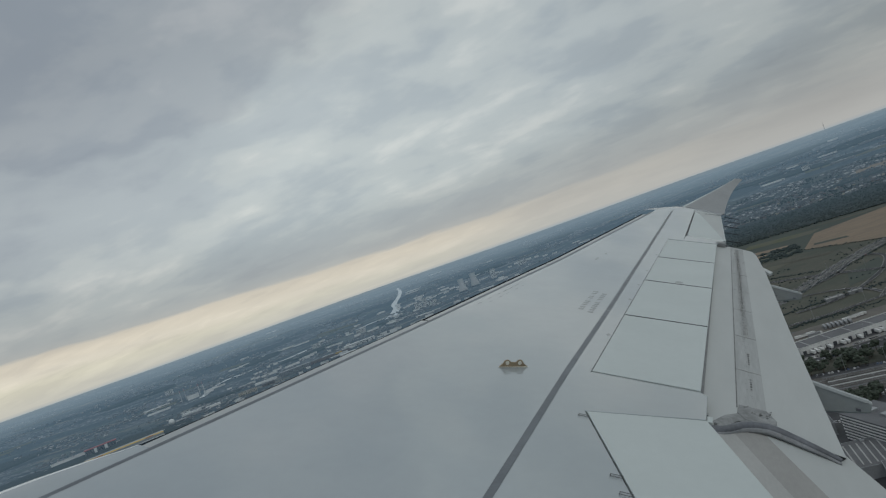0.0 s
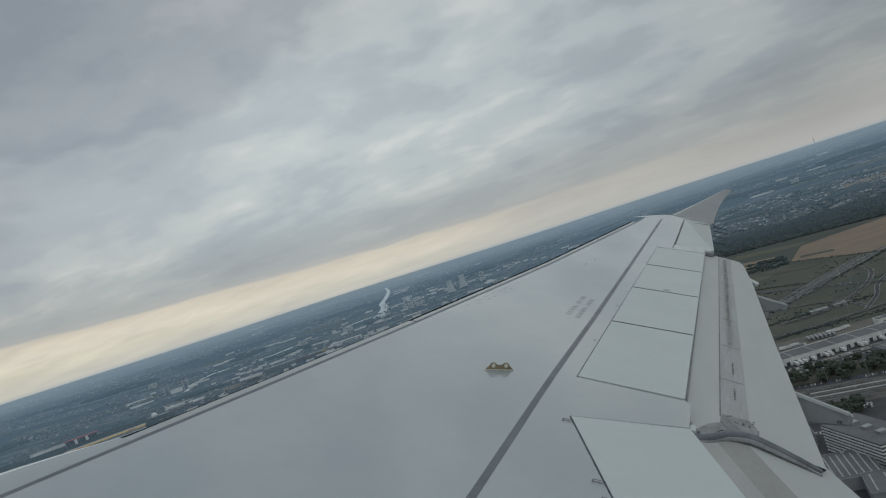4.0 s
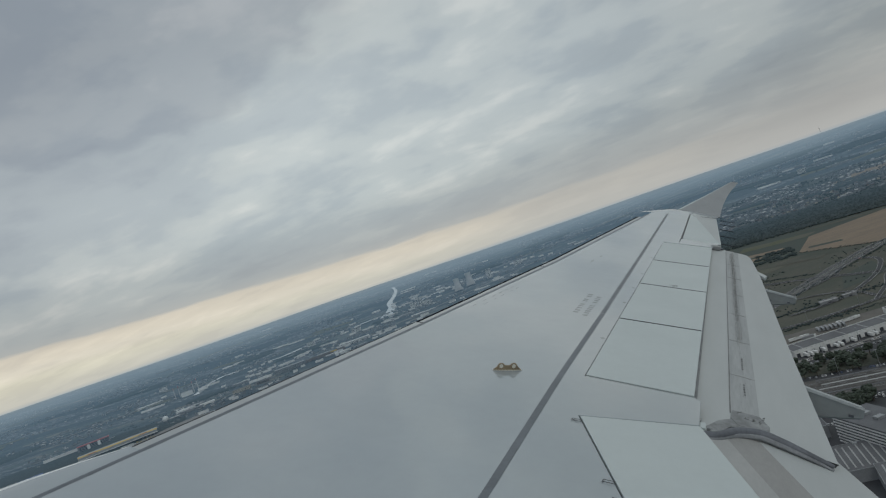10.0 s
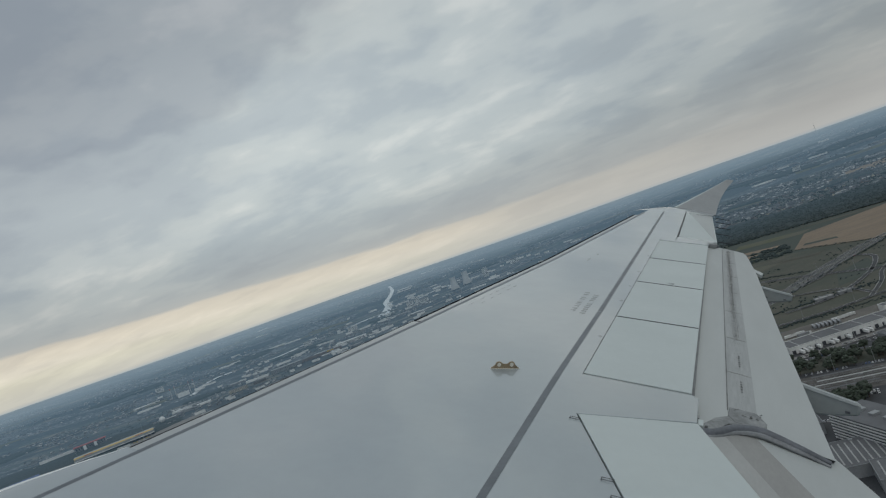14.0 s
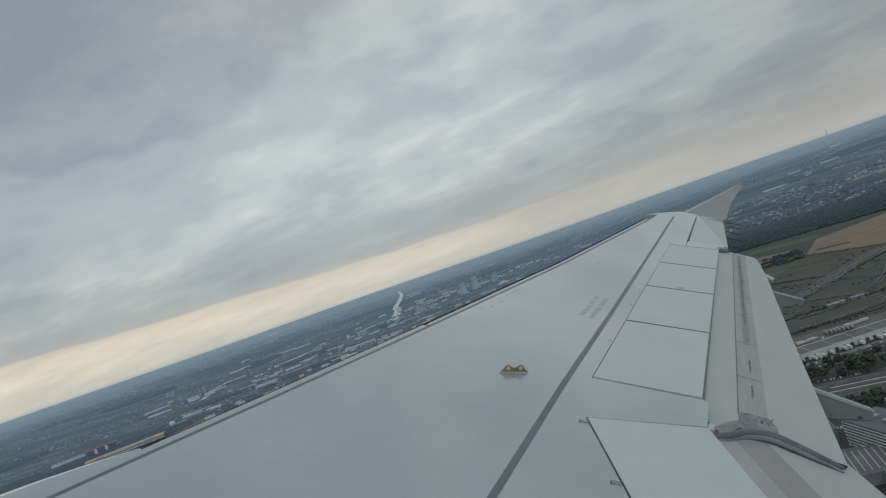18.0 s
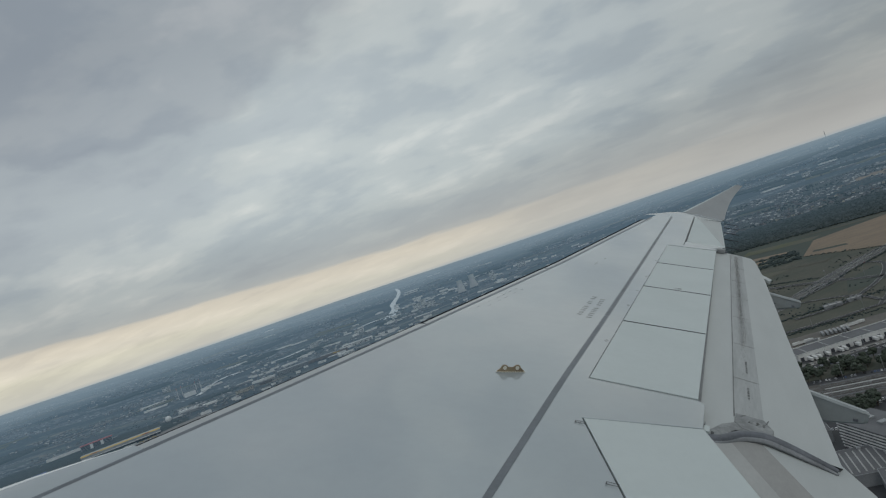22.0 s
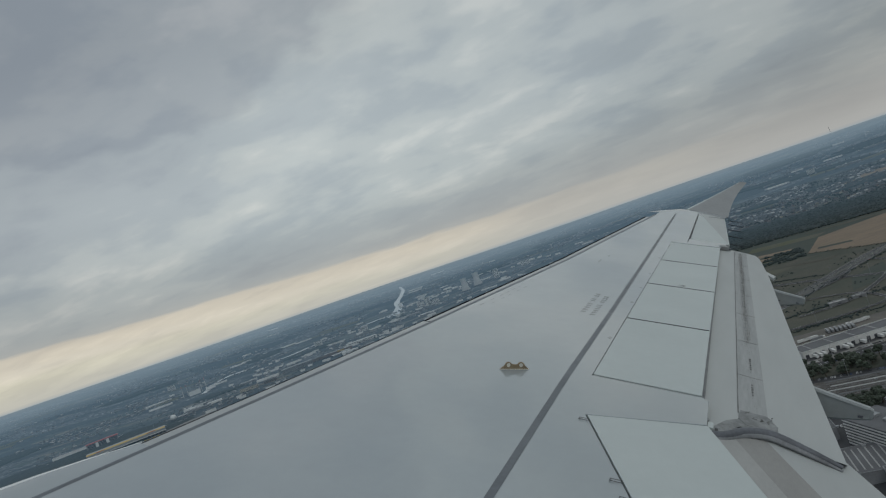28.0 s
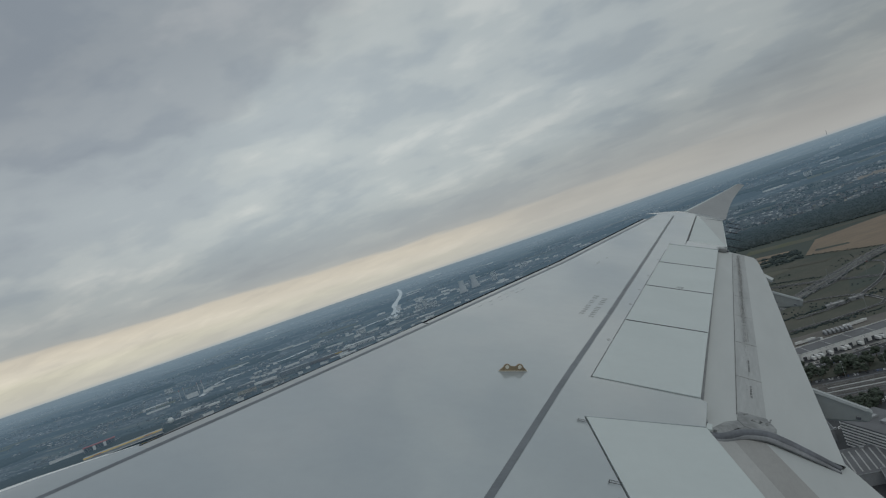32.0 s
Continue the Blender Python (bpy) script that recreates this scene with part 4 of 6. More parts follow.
def drape(name, corners, mat, label, lift=0.3, n=10, category="field", kind="structure"):
    """A plot laid over the land between four corners."""
    c = [Vector(p) for p in corners]
    verts, faces = [], []
    for i in range(n + 1):
        for j in range(n + 1):
            p = c[0].lerp(c[1], i / n).lerp(c[3].lerp(c[2], i / n), j / n)
            verts.append((p.x, p.y, rise(p.x, p.y) + lift))
    for i in range(n):
        for j in range(n):
            k = i * (n + 1) + j
            faces.append((k, k + n + 1, k + n + 2, k + 1))
    return tagged(new(name, mesh(name, verts, faces, mat, smooth=True)), label, category, kind=kind)


def smooth_path(pts, n=8):
    out = []
    for i in range(len(pts) - 1):
        p0, p1, p2, p3 = (Vector(pts[max(0, min(len(pts) - 1, i + k))]) for k in (-1, 0, 1, 2))
        for s in range(n):
            t = s / n
            out.append(0.5 * (2 * p1 + (p2 - p0) * t + (2 * p0 - 5 * p1 + 4 * p2 - p3) * t * t + (3 * p1 - p0 - 3 * p2 + p3) * t ** 3))
    return out + [Vector(pts[-1])]


def ribbon(name, pts, width, mat, lift=0.45, side=0.0, parent=None, label="", category="road", kind="structure", high=None):
    """A strip of that width along a path, side metres off its middle."""
    ps = smooth_path(pts)
    verts, faces = [], []
    for i, p in enumerate(ps):
        d = (ps[min(i + 1, len(ps) - 1)] - ps[max(i - 1, 0)]).normalized()
        nrm = Vector((d.y, -d.x))
        w = width(i / (len(ps) - 1)) if callable(width) else width
        for o in (side - w / 2, side + w / 2):
            q = p + nrm * o
            verts.append((q.x, q.y, rise(q.x, q.y) + lift + (high(i / (len(ps) - 1)) if high else 0)))
        if i:
            faces.append((2 * i - 2, 2 * i - 1, 2 * i + 1, 2 * i))
    me = mesh(name, verts, faces, mat)
    ob = new(name, me)
    if parent:
        ob.parent = parent
        return ob
    return tagged(ob, label, category, kind=kind)


def C(*ab):
    return [chart(a, b) for a, b in ab]


# painted haze: glowing see-through rings in the land, thicker towards the skyline, ending softly just above it
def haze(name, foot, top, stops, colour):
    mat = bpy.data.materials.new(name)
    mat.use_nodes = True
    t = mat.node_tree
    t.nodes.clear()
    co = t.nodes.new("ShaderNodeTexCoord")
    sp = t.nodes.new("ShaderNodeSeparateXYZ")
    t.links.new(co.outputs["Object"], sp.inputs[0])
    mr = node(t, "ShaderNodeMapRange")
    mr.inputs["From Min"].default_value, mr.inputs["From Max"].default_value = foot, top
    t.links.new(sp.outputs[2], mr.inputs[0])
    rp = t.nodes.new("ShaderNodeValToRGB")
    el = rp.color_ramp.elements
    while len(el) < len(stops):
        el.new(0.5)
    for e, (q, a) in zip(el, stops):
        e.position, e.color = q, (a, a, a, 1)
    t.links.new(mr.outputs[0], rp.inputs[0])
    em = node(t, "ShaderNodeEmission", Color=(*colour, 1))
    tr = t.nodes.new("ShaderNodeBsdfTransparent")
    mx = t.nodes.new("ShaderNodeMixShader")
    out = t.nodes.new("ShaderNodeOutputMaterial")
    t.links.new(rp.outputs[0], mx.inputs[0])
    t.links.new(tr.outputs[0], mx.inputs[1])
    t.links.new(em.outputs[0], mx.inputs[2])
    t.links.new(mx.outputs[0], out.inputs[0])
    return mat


# two haze rings, the nearer one standing across the middle of the plain
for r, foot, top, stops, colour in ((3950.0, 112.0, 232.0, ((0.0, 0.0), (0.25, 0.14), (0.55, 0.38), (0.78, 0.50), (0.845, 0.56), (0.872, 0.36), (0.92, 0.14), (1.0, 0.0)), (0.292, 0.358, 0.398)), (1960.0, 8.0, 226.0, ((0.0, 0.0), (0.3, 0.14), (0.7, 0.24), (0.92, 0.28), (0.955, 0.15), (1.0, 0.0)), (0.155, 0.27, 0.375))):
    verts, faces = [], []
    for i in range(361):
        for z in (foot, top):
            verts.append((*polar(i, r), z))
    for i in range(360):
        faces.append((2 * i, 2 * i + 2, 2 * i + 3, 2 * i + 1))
    tagged(new("backdrop", mesh("backdrop", verts, faces, haze("far_haze", foot, top, stops, colour), smooth=True)), "glowing see-through ring painted as pale blue-grey haze", "haze", kind="structure")

# plots, from near to far
drape("field", C((905, -420), (905, 480), (1900, 520), (1960, -420)), GRASS, "wide olive grassland around the motorway", lift=0.1, n=40)
drape("field", C((1560, -330), (1490, 60), (1850, 345), (1920, -330)), CROP, "dark green crop land below the wood", lift=0.3, n=24)
drape("field", C((2230, -480), (2230, 560), (3050, 700), (3050, -560)), VILLAGE, "rough green land around the village", lift=0.2, n=40)
drape("field", C((1545, -40), (1213, 330), (1950, 345), (1738, -14)), STUBBLE, "wide tan harvested field below the wood", lift=0.6, n=30)
drape("field", C((1572, -22), (1550, 44), (1574, 40), (1592, -18)), CROP, "narrow green wedge in the harvested field", lift=0.9)
drape("field", C((1560, -300), (1530, -110), (1575, -105), (1620, -300)), MEADOW, "dry olive field strip", lift=0.6)
drape("field", C((1640, -300), (1590, -120), (1625, -110), (1690, -300)), STUBBLE, "narrow stubble strip", lift=0.6)
drape("field", C((1770, -170), (1745, -20), (1792, 4), (1835, -160)), MEADOW, "olive meadow strip below the wood", lift=0.7)
drape("field", C((1660, -160), (1640, -64), (1668, -58), (1700, -158)), STUBBLE, "short stubble strip", lift=0.7)
drape("field", C((1835, -40), (1828, 150), (1850, 150), (1858, -40)), GRASS, "rough grass along the edge of the wood", lift=0.7)
drape("field", C((1450, -80), (1420, -4), (1470, 20), (1520, -60)), GRASS, "rough dry grass beside the stubble", lift=0.7)
drape("field", C((1440, -240), (1405, -92), (1440, -60), (1500, -240)), MEADOW, "dry olive meadow beside the motorway", lift=0.5)
drape("field", C((1090, 10), (1150, 75), (1260, 62), (1190, 15)), CROP, "dark green ground inside the slip road loop", lift=0.4)
drape("yard", C((795, -200), (965, 300), (1015, 300), (860, -200)), SAND, "pale brown levelled ground behind the depot", category="yard", lift=0.35, n=16)
drape("yard", C((625, -220), (625, 220), (905, 320), (800, -220)), ASPHALT, "dark asphalt yard between depots", category="yard", lift=0.2)
drape("yard", C((405, -190), (405, 190), (628, 190), (628, -190)), ASPHALT, "dark asphalt yard among offices", category="yard")
drape("verge", C((722, -200), (722, 200), (772, 220), (758, -200)), GRASS, "rough grass verge with trees", category="verge", lift=0.5)
drape("yard", C((650, -190), (648, 190), (708, 190), (708, -190)), BALLAST, "dark ballasted railway yard", category="yard", lift=0.45)
drape("field", C((2585, 58), (2553, 360), (2800, 380), (2764, 156)), STUBBLE, "long tan field beyond the village", lift=1.0)
drape("field", C((2800, -260), (2773, 0), (2806, 6), (2862, -250)), STUBBLE, "narrow pale stubble strip beyond the village", lift=1.0)
drape("field", C((2690, -240), (2655, -60), (2680, -55), (2720, -235)), MEADOW, "olive strip among houses", lift=1.0)
drape("field", C((3200, 20), (3230, 700), (3330, 700), (3290, 20)), MEADOW, "far olive field strip", lift=1.0)
rng = random.Random(21)
for i in range(26):
    az, r = rng.uniform(-46, 20), rng.uniform(1750, 4300)
    x, y = polar(az, r)
    w, h = rng.uniform(80, 300), rng.uniform(25, 70)
    d = Vector((math.cos(radians(-az)), math.sin(radians(-az)))).normalized()
    d.rotate(Matrix.Rotation(radians(rng.uniform(-25, 25)), 2))
    e = Vector((-d.y, d.x))
    p = Vector((x, y))
    mat, lab = rng.choice(((MEADOW, "far olive meadow"), (MEADOW, "far olive meadow"), (CROP, "far green crop field"), (MEADOW, "far olive meadow"), (CROP, "far green crop field")))
    drape("field", [p - d * w / 2 - e * h / 2, p + d * w / 2 - e * h / 2, p + d * w / 2 + e * h / 2, p - d * w / 2 + e * h / 2], mat, lab, lift=1.0, n=5)

# tractor lines in the large stubble field
for k in range(9):
    f = (k + 0.6) / 9
    p0, p1 = Vector(chart(1545, -40)).lerp(Vector(chart(1738, -14)), f), Vector(chart(1213, 330)).lerp(Vector(chart(1950, 345)), f)
    ribbon("tractor_line", [p0.lerp(p1, q) for q in (0.02, 0.3, 0.62, 0.97)], 0.9, SAND, label="faint tractor line across the stubble", category="track", lift=0.85)
# roads
ribbon("road", C((745, -220), (776, -60), (800, 0), (850, 110), (940, 300)), 12, CONCRETE, label="pale concrete yard road along the depot", lift=0.6)
ribbon("road", C((712, -200), (712, 0), (716, 200)), 8, ASPHALT, label="dark asphalt road beside the railway yard", lift=0.6)


def motorway(pts):
    deck = ribbon("motorway", pts, 31, GRASS, label="grey dual carriageway motorway with a grass median", lift=0.4)
    for side in (-9, 9):
        ribbon("carriageway", pts, 11.5, ASPHALT, lift=0.6, side=side, parent=deck)
        for o in (-5.2, 0.0, 5.2):
            ribbon("lane_line", pts, 0.45, STRIPE, lift=0.75, side=side + o, parent=deck)
    for side in (-16, 16, -1.2, 1.2):
        ribbon("crash_barrier", pts, 0.5, STEEL, lift=1.2, side=side, parent=deck)
    return deck


motorway(C((960, -180), (1112, -74), (1222, -17), (1313, 32), (1402, 88), (1560, 215), (1700, 340)))
for pts, w in ((C((1330, -170), (1283, -101), (1232, -25), (1156, 61), (1070, 170), (980, 300)), 11), (C((1150, -40), (1210, 4), (1281, 24), (1303, 52), (1262, 72), (1190, 66), (1114, 45), (1030, 0), (1000, -60)), 8), (C((920, -180), (938, -70), (955, -13), (983, 42), (1040, 140), (1120, 300)), 8), (C((985, 40), (1060, 60), (1130, 70), (1230, 110), (1330, 200)), 7), (C((1105, -90), (1090, -20), (1060, 20), (1000, 44)), 6)):
    ramp_road = ribbon("slip_road", pts, w, ASPHALT, label="curving grey slip road", lift=0.9)
    for side in (-w / 2 + 0.6, w / 2 - 0.6):
        ribbon("edge_line", pts, 0.35, STRIPE, lift=1.05, side=side, parent=ramp_road)
for pts, w in ((C((2300, -400), (2330, 0), (2350, 300)), 7), (C((2480, -500), (2460, -100), (2490, 200), (2520, 520)), 7), (C((2270, -20), (2400, -40), (2700, 20), (3000, -60)), 7)):
    ribbon("country_road", pts, w, CONCRETE, label="narrow pale country road", lift=0.9)
for pts in ([polar(-44, 2500), polar(-30, 2350), polar(-16, 2500), polar(-4, 2800), polar(8, 3300)], [polar(-44, 3100), polar(-28, 3000), polar(-12, 3250), polar(4, 3600), polar(16, 4100)], [polar(-46, 2050), polar(-36, 1950), polar(-26, 2050), polar(-15, 2300)]):
    ribbon("country_road", pts, 14, CONCRETE, label="far pale trunk road across the plain", lift=1.0)

# the runway the aircraft has left, with its taxiway, far behind
RUN = [polar(108, 700), polar(110.5, 1800), polar(111.5, 3600)]
runway = ribbon("runway", RUN, 50, ASPHALT, label="dark asphalt runway with white edge lines", category="runway", lift=0.6)
for side in (-22.5, 22.5):
    ribbon("edge_line", RUN, 0.9, STRIPE, lift=0.8, side=side, parent=runway)
ribbon("centre_line", RUN, 0.9, STRIPE, lift=0.8, parent=runway)
for side in (-60, 60):
    ribbon("airfield_grass", RUN, 66, GRASS, label="mown olive airfield grass beside the runway", category="grass", lift=0.5, side=side)
TAXI = [polar(112, 1500), polar(108, 1650), polar(101, 1900), polar(98, 2300)]
taxiway = ribbon("taxiway", TAXI, 24, ASPHALT, label="grey taxiway with a yellow guide line", category="taxiway", lift=0.9)
ribbon("guide_line", TAXI, 0.7, WALLS["yellow"], lift=1.1, parent=taxiway)
drape("apron", [polar(-36.0, 2060), polar(-21.5, 2160), polar(-22.0, 2230), polar(-35.5, 2180)], CONCRETE, "pale concrete apron before the cargo terminal", category="apron", lift=0.8)

# waters
ribbon("canal", [polar(-5.9, 3160), polar(-5.5, 3300), polar(-5.15, 3500), polar(-5.25, 3700), polar(-4.75, 3950), polar(-4.45, 4200), polar(-4.6, 4450)], lambda f: lerp(60, 17, f ** 0.7), WATER, label="bright canal winding towards the skyline", category="water", lift=2.2)
for pts in ([polar(-21.0, 3000), polar(-19.6, 3090), polar(-18.6, 3080), polar(-17.2, 3110)], [polar(-16.2, 3060), polar(-15.0, 3040), polar(-13.4, 3090), polar(-12.0, 3140), polar(-10.6, 3150)], [polar(-9.0, 3180), polar(-7.4, 3230), polar(-6.2, 3240)], [polar(-3.0, 3300), polar(-1.0, 3420), polar(1.6, 3400), polar(4.4, 3360)]):
    ribbon("river", pts, lambda f: 34 - 40 * abs(f - 0.45), WATER, label="bright bend of a river between trees", category="water", lift=2.4)
drape("pond", [polar(-22.3, 2800), polar(-21.7, 2790), polar(-20.6, 2960), polar(-21.0, 2970)], WATER, "bright pond beside the power plant", category="water", lift=2.2)
drape("pond", C((2420, -150), (2400, -90), (2450, -80), (2470, -140)), WATER, "small bright lake among dark trees", category="water", lift=2.2)


# ---- woods, trees ----
def clump_mesh(name, centres, sizes, mat, seed, squash=0.8):
    """Many leafy clumps in one mesh, each an uneven faceted crown."""
    g = np.random.default_rng(seed)
    t = (1 + 5 ** 0.5) / 2
    base = np.array([(-1, t, 0), (1, t, 0), (-1, -t, 0), (1, -t, 0), (0, -1, t), (0, 1, t), (0, -1, -t), (0, 1, -t), (t, 0, -1), (t, 0, 1), (-t, 0, -1), (-t, 0, 1)], float)
    base /= np.linalg.norm(base[0])
    tri = np.array([(0, 11, 5), (0, 5, 1), (0, 1, 7), (0, 7, 10), (0, 10, 11), (1, 5, 9), (5, 11, 4), (11, 10, 2), (10, 7, 6), (7, 1, 8), (3, 9, 4), (3, 4, 2), (3, 2, 6), (3, 6, 8), (3, 8, 9), (4, 9, 5), (2, 4, 11), (6, 2, 10), (8, 6, 7), (9, 8, 1)])
    n = len(centres)
    centres, sizes = np.asarray(centres, float), np.asarray(sizes, float)
    jit = 1 + g.uniform(-0.32, 0.32, (n, 12, 1))
    ang = g.uniform(0, 6.28, n)
    c, s = np.cos(ang)[:, None], np.sin(ang)[:, None]
    v = base[None] * jit
    v = np.stack([v[..., 0] * c - v[..., 1] * s, v[..., 0] * s + v[..., 1] * c, v[..., 2] * squash], -1) * sizes[:, None, None] + centres[:, None]
    f = tri[None] + (np.arange(n) * 12)[:, None, None]
    me = bpy.data.meshes.new(name)
    me.vertices.add(n * 12)
    me.vertices.foreach_set("co", v.ravel())
    me.loops.add(n * 60)
    me.loops.foreach_set("vertex_index", f.ravel().astype(np.int32))
    me.polygons.add(n * 20)
    me.polygons.foreach_set("loop_start", np.arange(0, n * 60, 3, dtype=np.int32))
    me.materials.append(mat)
    me.update(calc_edges=True)
    me.validate()
    return me


def wood(label, spots, seed, size=(4, 8), name="wood", squash=0.85):
    """spots: x, y of the trees."""
    g = random.Random(seed)
    cs, ss = [], []
    for x, y in spots:
        s = g.uniform(*size)
        cs.append((x, y, rise(x, y) + s * 0.45))
        ss.append(s)
        if g.random() < 0.5:
            cs.append((x + g.uniform(-s, s) * 0.7, y + g.uniform(-s, s) * 0.7, rise(x, y) + s * 0.3))
            ss.append(s * 0.65)
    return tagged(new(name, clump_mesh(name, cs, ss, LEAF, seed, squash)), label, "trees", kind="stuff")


def in_chart(a0, a1, b0, b1, n, seed, hole=0.35, grain=70.0):
    g = random.Random(seed)
    out = []
    while len(out) < n:
        a, b = g.uniform(a0, a1), g.uniform(b0, b1)
        if noise.noise(Vector((a / grain, b / grain, seed))) > hole - 0.5:
            out.append(chart(a, b))
    return out


wood("dense dark wood behind the harvested field", in_chart(1885, 2240, -300, 330, 5600, 3, hole=0.05), 3, (1.9, 3.6))
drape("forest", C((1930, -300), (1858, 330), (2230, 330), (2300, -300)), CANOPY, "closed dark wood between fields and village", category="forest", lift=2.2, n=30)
wood("dark copse at the corner of the field", in_chart(1520, 1650, -125, -44, 300, 4, hole=0.48, grain=26), 4, (2.0, 3.6))
wood("line of trees along the motorway", [chart(1112 + (b + 74) * 1.72 + random.Random(b).uniform(-6, 6) - 26, b) for b in range(-74, 130, 3) if b % 7], 5, (1.3, 2.6))
wood("hedges and bushes between the roads", [chart(a + (b - b0) * k + random.Random(i * 7).uniform(-5, 5), b) for a, b0, b1, k in ((1545, -38, 300, -0.9), (1330, -120, -20, -0.6), (1010, -80, 60, 0.35), (925, -70, 110, 0.3), (1180, 70, 200, 0.5)) for i, b in enumerate(np.arange(b0, b1, 2.3).tolist())], 7, (0.9, 2.0))
wood("scrub scattered over the grassland", in_chart(925, 1420, -120, 200, 420, 6, hole=0.62, grain=60), 6, (0.6, 1.6))
wood("scattered trees around the village", in_chart(2250, 3000, -400, 500, 3600, 8, hole=0.42, grain=120), 8, (1.6, 3.2))


def in_polar(az0, az1, r0, r1, n, seed, hole, grain):
    g = random.Random(seed)
    out = []
    while len(out) < n:
        x, y = polar(g.uniform(az0, az1), math.sqrt(g.uniform(r0 * r0, r1 * r1)))
        if noise.noise(Vector((x / grain, y / grain * 1.0, seed * 1.7))) > hole - 0.5:
            out.append((x, y))
    return out


wood("broad dark wood on the plain", in_polar(-48, -14, 1950, 2650, 700, 12, 0.56, 230), 12, (1.2, 2.2))


def forest(label, az, r, across, deep, seed):
    """A closed wood seen from far: a low domed sheet with an uneven edge."""
    g = random.Random(seed)
    cx, cy = polar(az, r)
    a = radians(-az)
    rows = []
    n = 40
    ph = [g.uniform(0, 6.28) for _ in range(4)]
    for q in steps(0, 1, 6):
        row = []
        for i in range(n + 1):
            t = 2 * math.pi * i / n
            edge = 1 + 0.22 * math.sin(2 * t + ph[0]) + 0.14 * math.sin(3 * t + ph[1]) + 0.10 * math.sin(5 * t + ph[2]) + 0.05 * math.sin(9 * t + ph[3])
            u, v = across / 2 * math.cos(t) * edge * (1 - q), deep / 2 * math.sin(t) * edge * (1 - q)
            x, y = cx + u * math.cos(a) - v * math.sin(a), cy + u * math.sin(a) + v * math.cos(a)
            row.append((x, y, rise(x, y) + (0.2 if q == 0 else 5.0 + 1.2 * noise.noise(Vector((x / 30, y / 30, seed))))))
        rows.append(row)
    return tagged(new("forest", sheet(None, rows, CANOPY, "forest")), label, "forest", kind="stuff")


for i, (az, r, across, deep) in enumerate(((-33, 2300, 620, 420), (-27.5, 2380, 300, 200), (-41, 2330, 700, 480), (-39, 2450, 560, 330), (-30, 2350, 330, 190), (-21, 2620, 160, 100), (-36, 3000, 330, 230), (-13, 2950, 220, 120), (-17, 3400, 260, 160), (-6, 3050, 130, 90), (3, 3700, 240, 150), (-26, 3650, 300, 200), (9, 4100, 260, 190), (26.5, 2750, 300, 130), (31, 2550, 260, 120), (28.5, 3350, 420, 190), (24.5, 3500, 320, 170), (32.5, 3800, 420, 230), (27, 4200, 560, 240))):
    forest("dark closed wood on the plain", az, r, across, deep, 60 + i)


def tree(label, m, height, seed):
    g = random.Random(seed)
    t = thing("tree", m, label, "tree", group="trees near the yards")
    bm = rod((0, 0, 0), (0, 0, height * 0.5), height * 0.035, height * 0.02, 7)
    for k in range(4):
        a = g.uniform(0, 6.28)
        add_rod(bm, (0, 0, height * (0.28 + 0.05 * k)), (math.cos(a) * height * 0.2, math.sin(a) * height * 0.2, height * (0.5 + 0.06 * k)), height * 0.015, height * 0.006, 5)
    part("trunk", bm, BARK, t)
    cs, ss = [], []
    for k in range(46):
        a, e = g.uniform(0, 6.28), g.uniform(-0.5, 1.3)
        rr = height * 0.30 * g.uniform(0.45, 1.0)
        cs.append((rr * math.cos(a) * math.cos(e), rr * math.sin(a) * math.cos(e), height * 0.55 + rr * 1.1 * math.sin(e)))
        ss.append(height * g.uniform(0.09, 0.16))
    part("crown", clump_mesh("crown", cs, ss, LEAF2, seed), None, t)
    return t


protos = [tree("broad dark green tree with an uneven crown", stand(*chart(735, -36 - 9 * i)), 10 + i * 1.5, 40 + i) for i in range(3)]
rng = random.Random(77)
for a0, a1, b0, b1, n in ((726, 760, -62, 34, 40), (612, 640, -60, 10, 22), (716, 728, -50, 30, 8)):
    for i in range(n):
        x, y = chart(rng.uniform(a0, a1), rng.uniform(b0, b1))
        copy_thing(rng.choice(protos), stand(x, y, rng.uniform(0, 360)))


